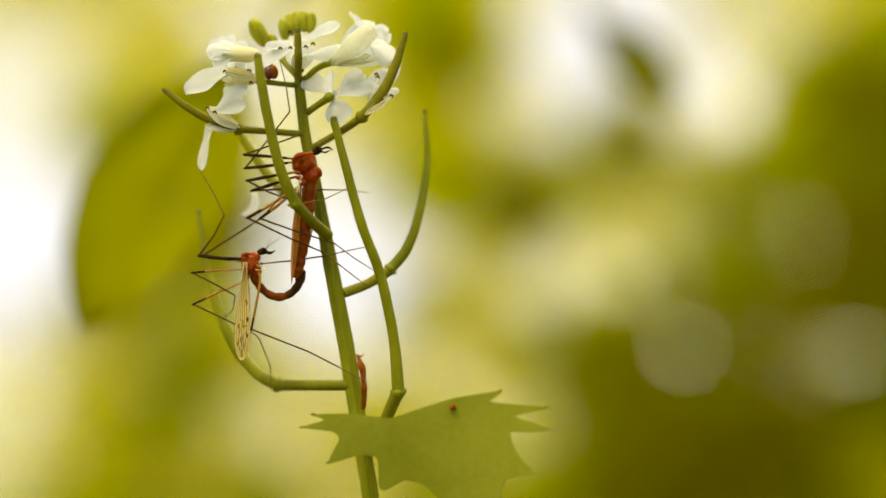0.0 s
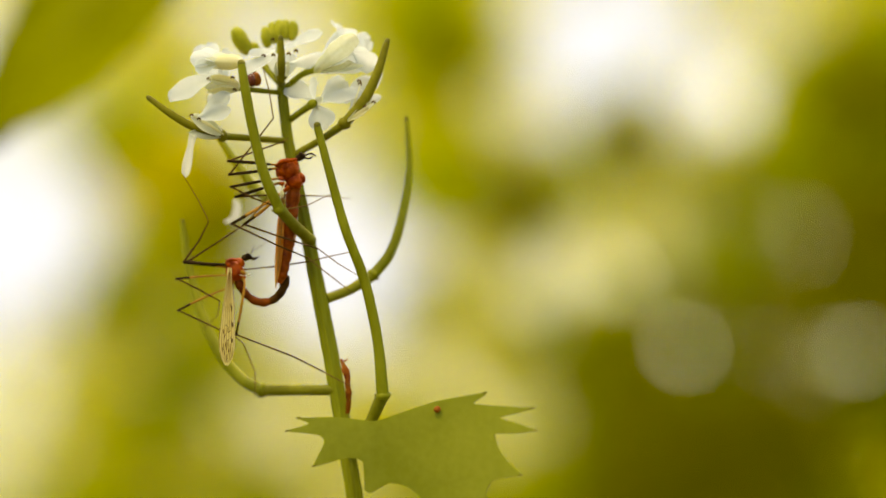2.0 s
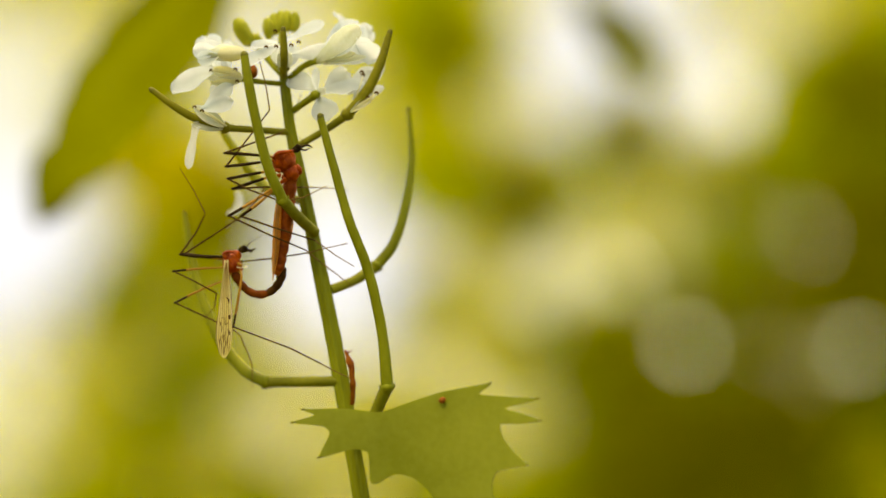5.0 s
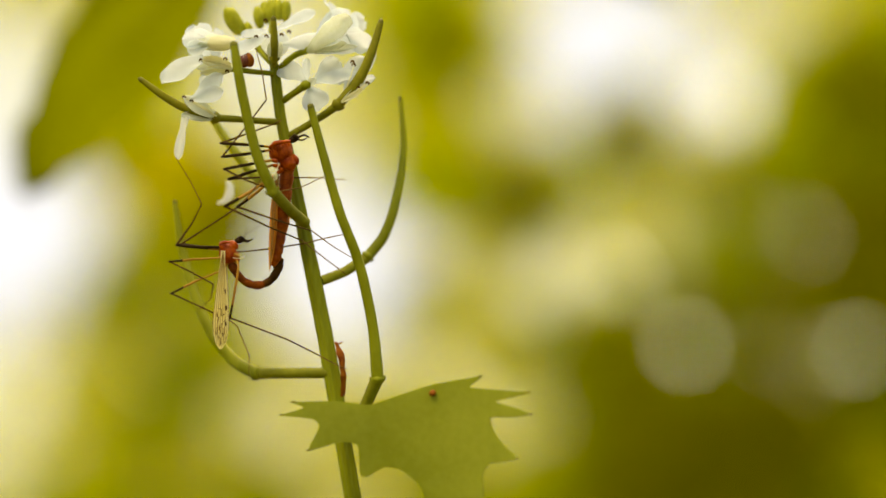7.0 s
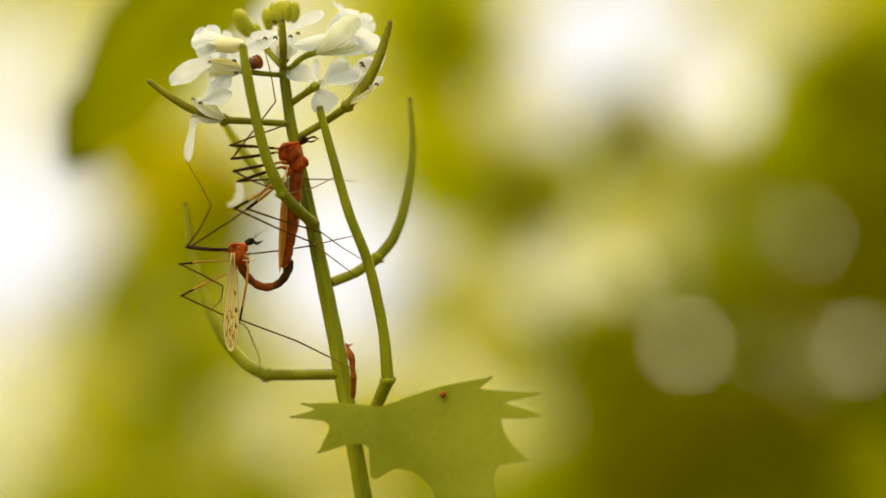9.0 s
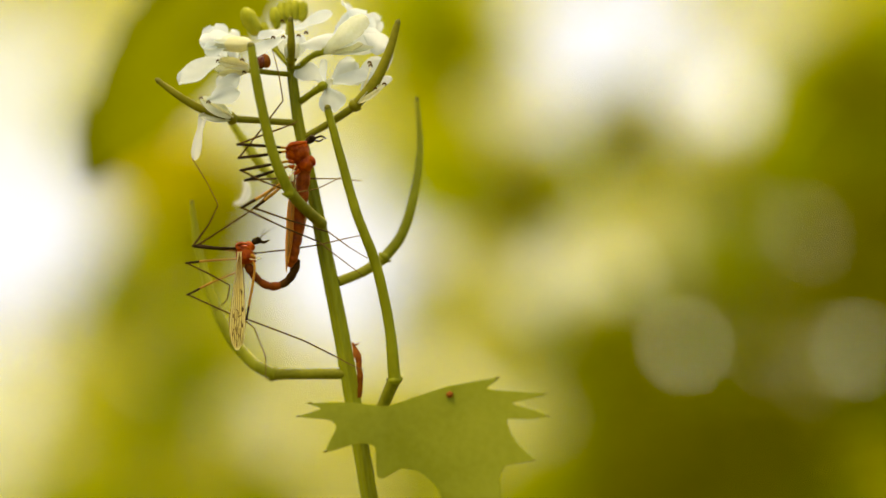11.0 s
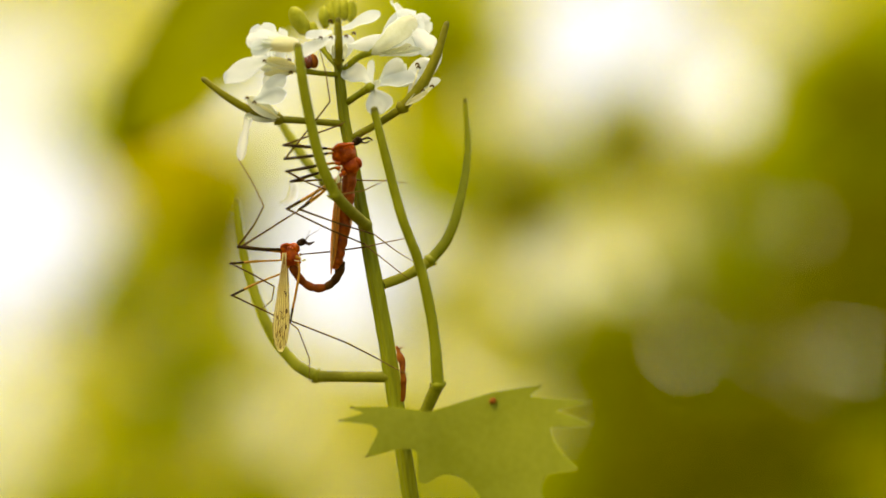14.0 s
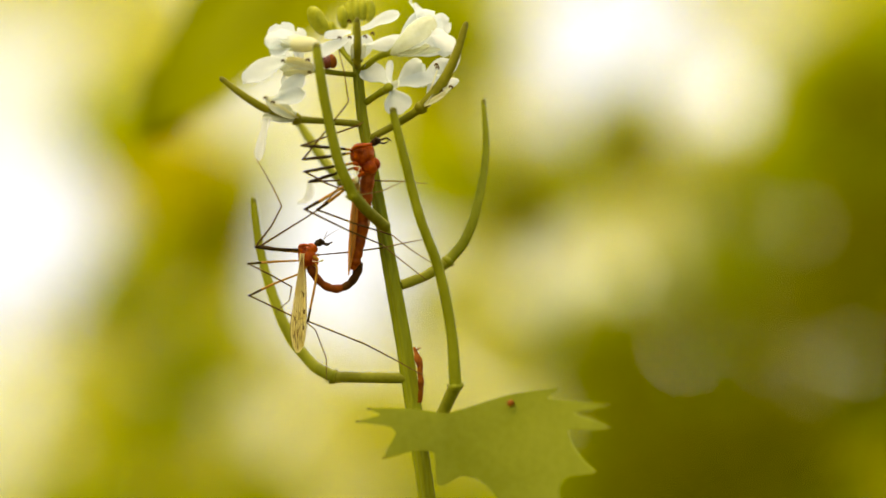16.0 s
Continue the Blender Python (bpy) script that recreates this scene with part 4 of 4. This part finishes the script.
for a, b, w, f, front in (((-23.38, -3, -1.54), (-23.77, -4, -13.11), 1.85, (-0.3, -1, 0), True), ((-23.17, -2.2, -1.94), (-24.01, -2.6, -12.37), 1.8, (0.4, -1, 0), False)):
    wg = part("wing", blade(bmesh.new(), at(a), at(b), w, f, 0.12, 0.02, 0.76, 0.03, 0.06, 3.0, 0.1, True, 0.3), WING, lower, "pale spotted wing")
    A, B = at(a), at(b)
    for k in (-0.92, -0.66, -0.38, -0.1, 0.2, 0.5, 0.76, 0.95):
        off = Vector((k * w / 1850, -0.00016, 0))
        part("vein", tube(bmesh.new(), [A, A.lerp(B, 0.3) + off * 0.55, A.lerp(B, 0.55) + off * 0.85, A.lerp(B, 0.76) + off, A.lerp(B, 0.985 - 0.05 * abs(k)) + off * 0.65], [0.025, 0.028, 0.03, 0.034, 0.028], 5, 5), WING_VEIN, wg)
    if not front:
        continue
    for line in ([(-23.95, -4.2, -8.32), (-23.55, -4.2, -8.45)], [(-23.55, -4.2, -8.45), (-23.55, -4.2, -9.25)], [(-23.55, -4.2, -9.25), (-23.15, -4.2, -8.98)], [(-23.88, -4.2, -9.38), (-24.02, -4.2, -10.05)], [(-23.54, -4.3, -10.04), (-23.74, -4.3, -11.37)],
                 [(-23.28, -4.3, -10.57), (-23.34, -4.3, -12.04)], [(-24.14, -4.3, -10.57), (-23.94, -4.3, -11.90)], [(-23.68, -4.3, -11.77), (-23.74, -4.3, -12.70)], [(-23.09, -4.2, -9.65), (-23.28, -4.2, -9.91)], [(-23.30, -4, -5.92), (-23.10, -4, -6.59)]):
        part("cross_vein", tube(bmesh.new(), pts(*line), [0.04, 0.045], 5, 3), WING_MARK, wg)
    for c, r in (((-23.02, -4.2, -8.32), 0.22), ((-23.08, -4.3, -10.18), 0.19), ((-23.10, -4, -6.39), 0.11), ((-23.81, -4.3, -10.64), 0.12), ((-24.21, -4.3, -11.24), 0.09), ((-23.48, -4.3, -11.37), 0.10), ((-24.08, -4.2, -9.11), 0.09)):
        part("wing_spot", blob(bmesh.new(), at(c) + Vector((0, 0, 0.0003)), at(c) - Vector((0, 0, 0.0003)), r * 0.6, 0.3, 0.3, sides=8), WING_MARK, wg)
leg(lower, [(-23.89, -2.5, -1.14), (-26.27, -3.5, -1.07), (-28.76, -4, -0.80)], [(-26.90, -4, 1.73), (-25.76, -4, 3.99)], [(-27.03, -4, 6.59), (-28.74, -4.2, 9.45)], 0.0, 1.15)
leg(lower, [(-23.90, -2.3, -1.41), (-25.98, -3, -1.14), (-28.32, -3, -0.73)], [(-24.94, -3.5, 1.40), (-21.57, -4, 3.53)], [(-19.84, -5, 5.24), (-18.58, -6, 6.94)], 0.3)
leg(lower, [(-23.82, -2.5, -2.41), (-26.65, -3, -2.54), (-29.64, -3.2, -2.80)], [(-27.12, -3, -4.07), (-24.66, -2, -5.50)], [(-25.12, 1, -7.24), (-27.03, 5, -8.85)], 0.72, 0.75)
leg(lower, [(-23.73, -2, -3.95), (-26.70, -2.5, -5.15), (-29.52, -3, -6.55)], [(-27.08, -2, -7.77), (-22.73, -1, -9.89)], [(-21.93, 0, -10.66), (-20.65, 1, -14.15), (-20.72, 2, -17.05)], 0.72, 0.75)
leg(lower, [(-21.88, -2.5, -2.48), (-21.64, -3, -3.94), (-22.64, -3, -9.49)], [(-15.99, -2.5, -12.11), (-12.34, -1.8, -14.02)], [(-10.67, -1.6, -14.97), (-8.85, -1.8, -15.83)], 0.85, 0.75)
leg(lower, [(-22.05, -2, -1.94), (-21.89, -1.5, -1.88), (-21.65, -1, -1.75)], [(-18.09, -1, -1.41), (-13.90, -1.4, -0.81)], [(-11.33, -2, -0.20), (-8.96, -2.6, 0.27)], 0.9, 0.5)


# ---- movement: the plant and all on it sway in the wind; the broad leaf swings behind ----
# seconds, millimetres of shift and degrees of turn about the focus point on the stem
SWAY = [
    (0.0, -0.00, 0.00, 0.00, 0.00, -0.00, 0.00),
    (0.5, 0.10, 0.23, 0.47, -0.05, -0.07, 0.06),
    (1.0, -0.87, 0.85, -0.19, -0.03, -0.05, 0.39),
    (1.5, -0.61, 0.15, 0.37, 0.21, -0.19, 0.46),
    (2.0, -2.08, 2.32, -0.68, -0.86, -0.36, 1.01),
    (2.5, -2.85, 2.09, -0.16, -0.44, -0.78, 1.39),
    (3.0, -3.89, 2.70, -0.44, -0.46, -1.02, 1.29),
    (3.5, -4.53, 3.35, -0.66, -1.25, -1.24, 1.17),
    (4.0, -3.95, 2.14, -0.03, -0.56, -0.95, 1.80),
    (6.5, -1.52, 1.87, 0.69, -0.81, -0.56, 0.72),
    (7.0, -2.70, 0.23, 1.46, 0.18, -0.55, 1.22),
    (7.5, -3.13, 0.46, 1.53, 0.40, -0.81, 1.50),
    (8.0, -2.72, 2.27, 0.87, -0.68, -0.69, 1.31),
    (8.5, -0.74, 1.72, 0.33, -0.69, -0.51, 0.46),
    (9.0, -1.52, 0.09, 1.26, 0.24, -0.79, 0.81),
    (11.5, -0.58, -0.22, 1.34, 0.54, -0.50, 0.94),
    (12.0, 0.05, -0.59, 1.02, 0.65, -0.50, 0.48),
    (12.5, 2.80, -0.09, 0.99, 0.51, -0.21, -0.13),
    (13.0, 4.15, -1.16, 0.79, 1.06, 0.05, -0.42),
    (13.5, 5.38, -2.38, 1.10, 1.48, 0.30, -0.18),
    (14.0, 4.80, -2.14, 1.08, 1.09, 0.30, -0.66),
    (14.5, 5.46, -2.91, 1.39, 1.35, 0.44, -0.67),
    (15.0, 6.71, -3.26, 1.07, 1.36, 0.56, -0.99),
    (15.5, 6.40, -3.25, 1.29, 1.63, 0.56, -0.57),
    (16.0, 6.93, -2.83, 1.00, 1.35, 0.56, -0.78),
]
# seconds; place of the long leaf's stalk, sideways and up, in millimetres; where its tip shows at the focus distance; degrees of roll about its length
LEAF_SWING = [
    (0.0, -36.4, 31.7, -43.8, -8.7, 4),
    (0.8, -36.9, 32.2, -44.1, -8.4, 4),
    (1.3, -37.4, 34.2, -46.2, -5.3, 14),
    (1.6, -31.6, 46.6, -49.2, 3.1, 28),
    (1.9, -40.4, 62.0, -57.6, 13.0, 26),
    (2.2, -39.4, 61.9, -55.6, 11.7, 26),
    (2.5, -39.4, 61.4, -55.6, 11.3, 26),
    (3.0, -41.7, 62.2, -58.3, 13.0, 26),
    (3.5, -37.8, 57.8, -52.4, 7.0, 28),
    (4.2, -35.0, 54.0, -50.6, 4.4, 34),
    (6.3, -33.5, 55.2, -47.6, 3.8, 36),
    (7.0, -36.5, 58.8, -50.9, 7.2, 26),
    (7.5, -31.1, 60.3, -49.2, 9.9, 26),
    (8.0, -29.2, 60.3, -48.2, 10.2, 26),
    (8.5, -28.1, 60.6, -47.2, 10.2, 26),
    (9.2, -26.6, 61.3, -45.6, 10.1, 26),
    (11.3, -24.0, 59.9, -43.4, 8.8, 26),
    (12.3, -21.0, 59.8, -42.6, 9.8, 26),
    (13.3, -15.7, 61.1, -40.8, 12.5, 26),
    (14.3, -13.0, 60.4, -39.1, 13.7, 26),
    (15.4, -11.4, 60.1, -37.4, 14.2, 26),
    (16.0, -10.6, 60.1, -36.5, 14.2, 26),
]
# seconds, upward shift of the shade-toned and of the bright-toned leaves in millimetres
STIR = [(0.0, -5, -2), (1.5, -3, -1), (4.0, 0, 0), (7.0, 1, 1), (9.0, 2, 2), (11.5, -1, 3), (13.0, -4, 4), (14.5, -7, 4), (16.0, -8, 4)]
# seconds, sideways and upward shift of the small leaf in millimetres
SMALL_SWAY = [
    (0.0, 0, 0), (0.8, 1, -1), (1.3, 0, -2), (1.6, -4, 8), (1.9, -6, 34), (2.3, -5, 26), (3.0, -8, 36), (3.5, -5, 20), (4.2, -4, 5), (6.3, -3, 12), (7.0, -2, 26), (7.5, -1, 36), (9.0, -2, 36), (11.5, -2, 38), (12.5, -5, 40), (14.0, -6, 42), (16.0, -5, 42),
]


def motions():
    pivot = Vector((-0.0135, 0, EYE))
    for ob in (plant, beetle, upper, lower):
        shift = pose(*(ob.location - pivot))
        rows = []
        for t, x, y, z, rx, ry, rz in SWAY:
            rows.append((t, pose(pivot.x + x / 1000, pivot.y + y / 1000, pivot.z + z / 1000, rx, ry, rz) @ shift))
        walk(ob, rows)
    foot = small_leaf.location.copy()
    walk(small_leaf, [(t, pose(foot.x + x / 1000, foot.y, foot.z + z / 1000)) for t, x, z in SMALL_SWAY])
    rows = []
    for t, x, z, u, v, roll in LEAF_SWING:
        top = Vector((x / 1000, hang.y, EYE + z / 1000))
        # the tip lies on its line of sight, one leaf's length from the stalk, towards the lens
        near, far = hang.y - LEAF_LONG, hang.y
        for _ in range(40):
            y = (near + far) / 2
            tip = Vector((u * (0.3 + y) / 300, y, EYE + v * (0.3 + y) / 300))
            near, far = (y, far) if (tip - top).length > LEAF_LONG else (near, y)
        along = (tip - top).normalized()
        turn = Matrix.Rotation(radians(roll), 3, along) @ Vector((0, 0, -1)).rotation_difference(along).to_matrix()
        rows.append((t, Matrix.Translation(top) @ turn.to_4x4()))
    walk(broad_leaf, rows)
    walk(shade, [(t, pose(0, 0, a / 1000)) for t, a, _ in STIR])
    walk(bright_layer, [(t, pose(0, 0, b / 1000)) for t, _, b in STIR])


motions()
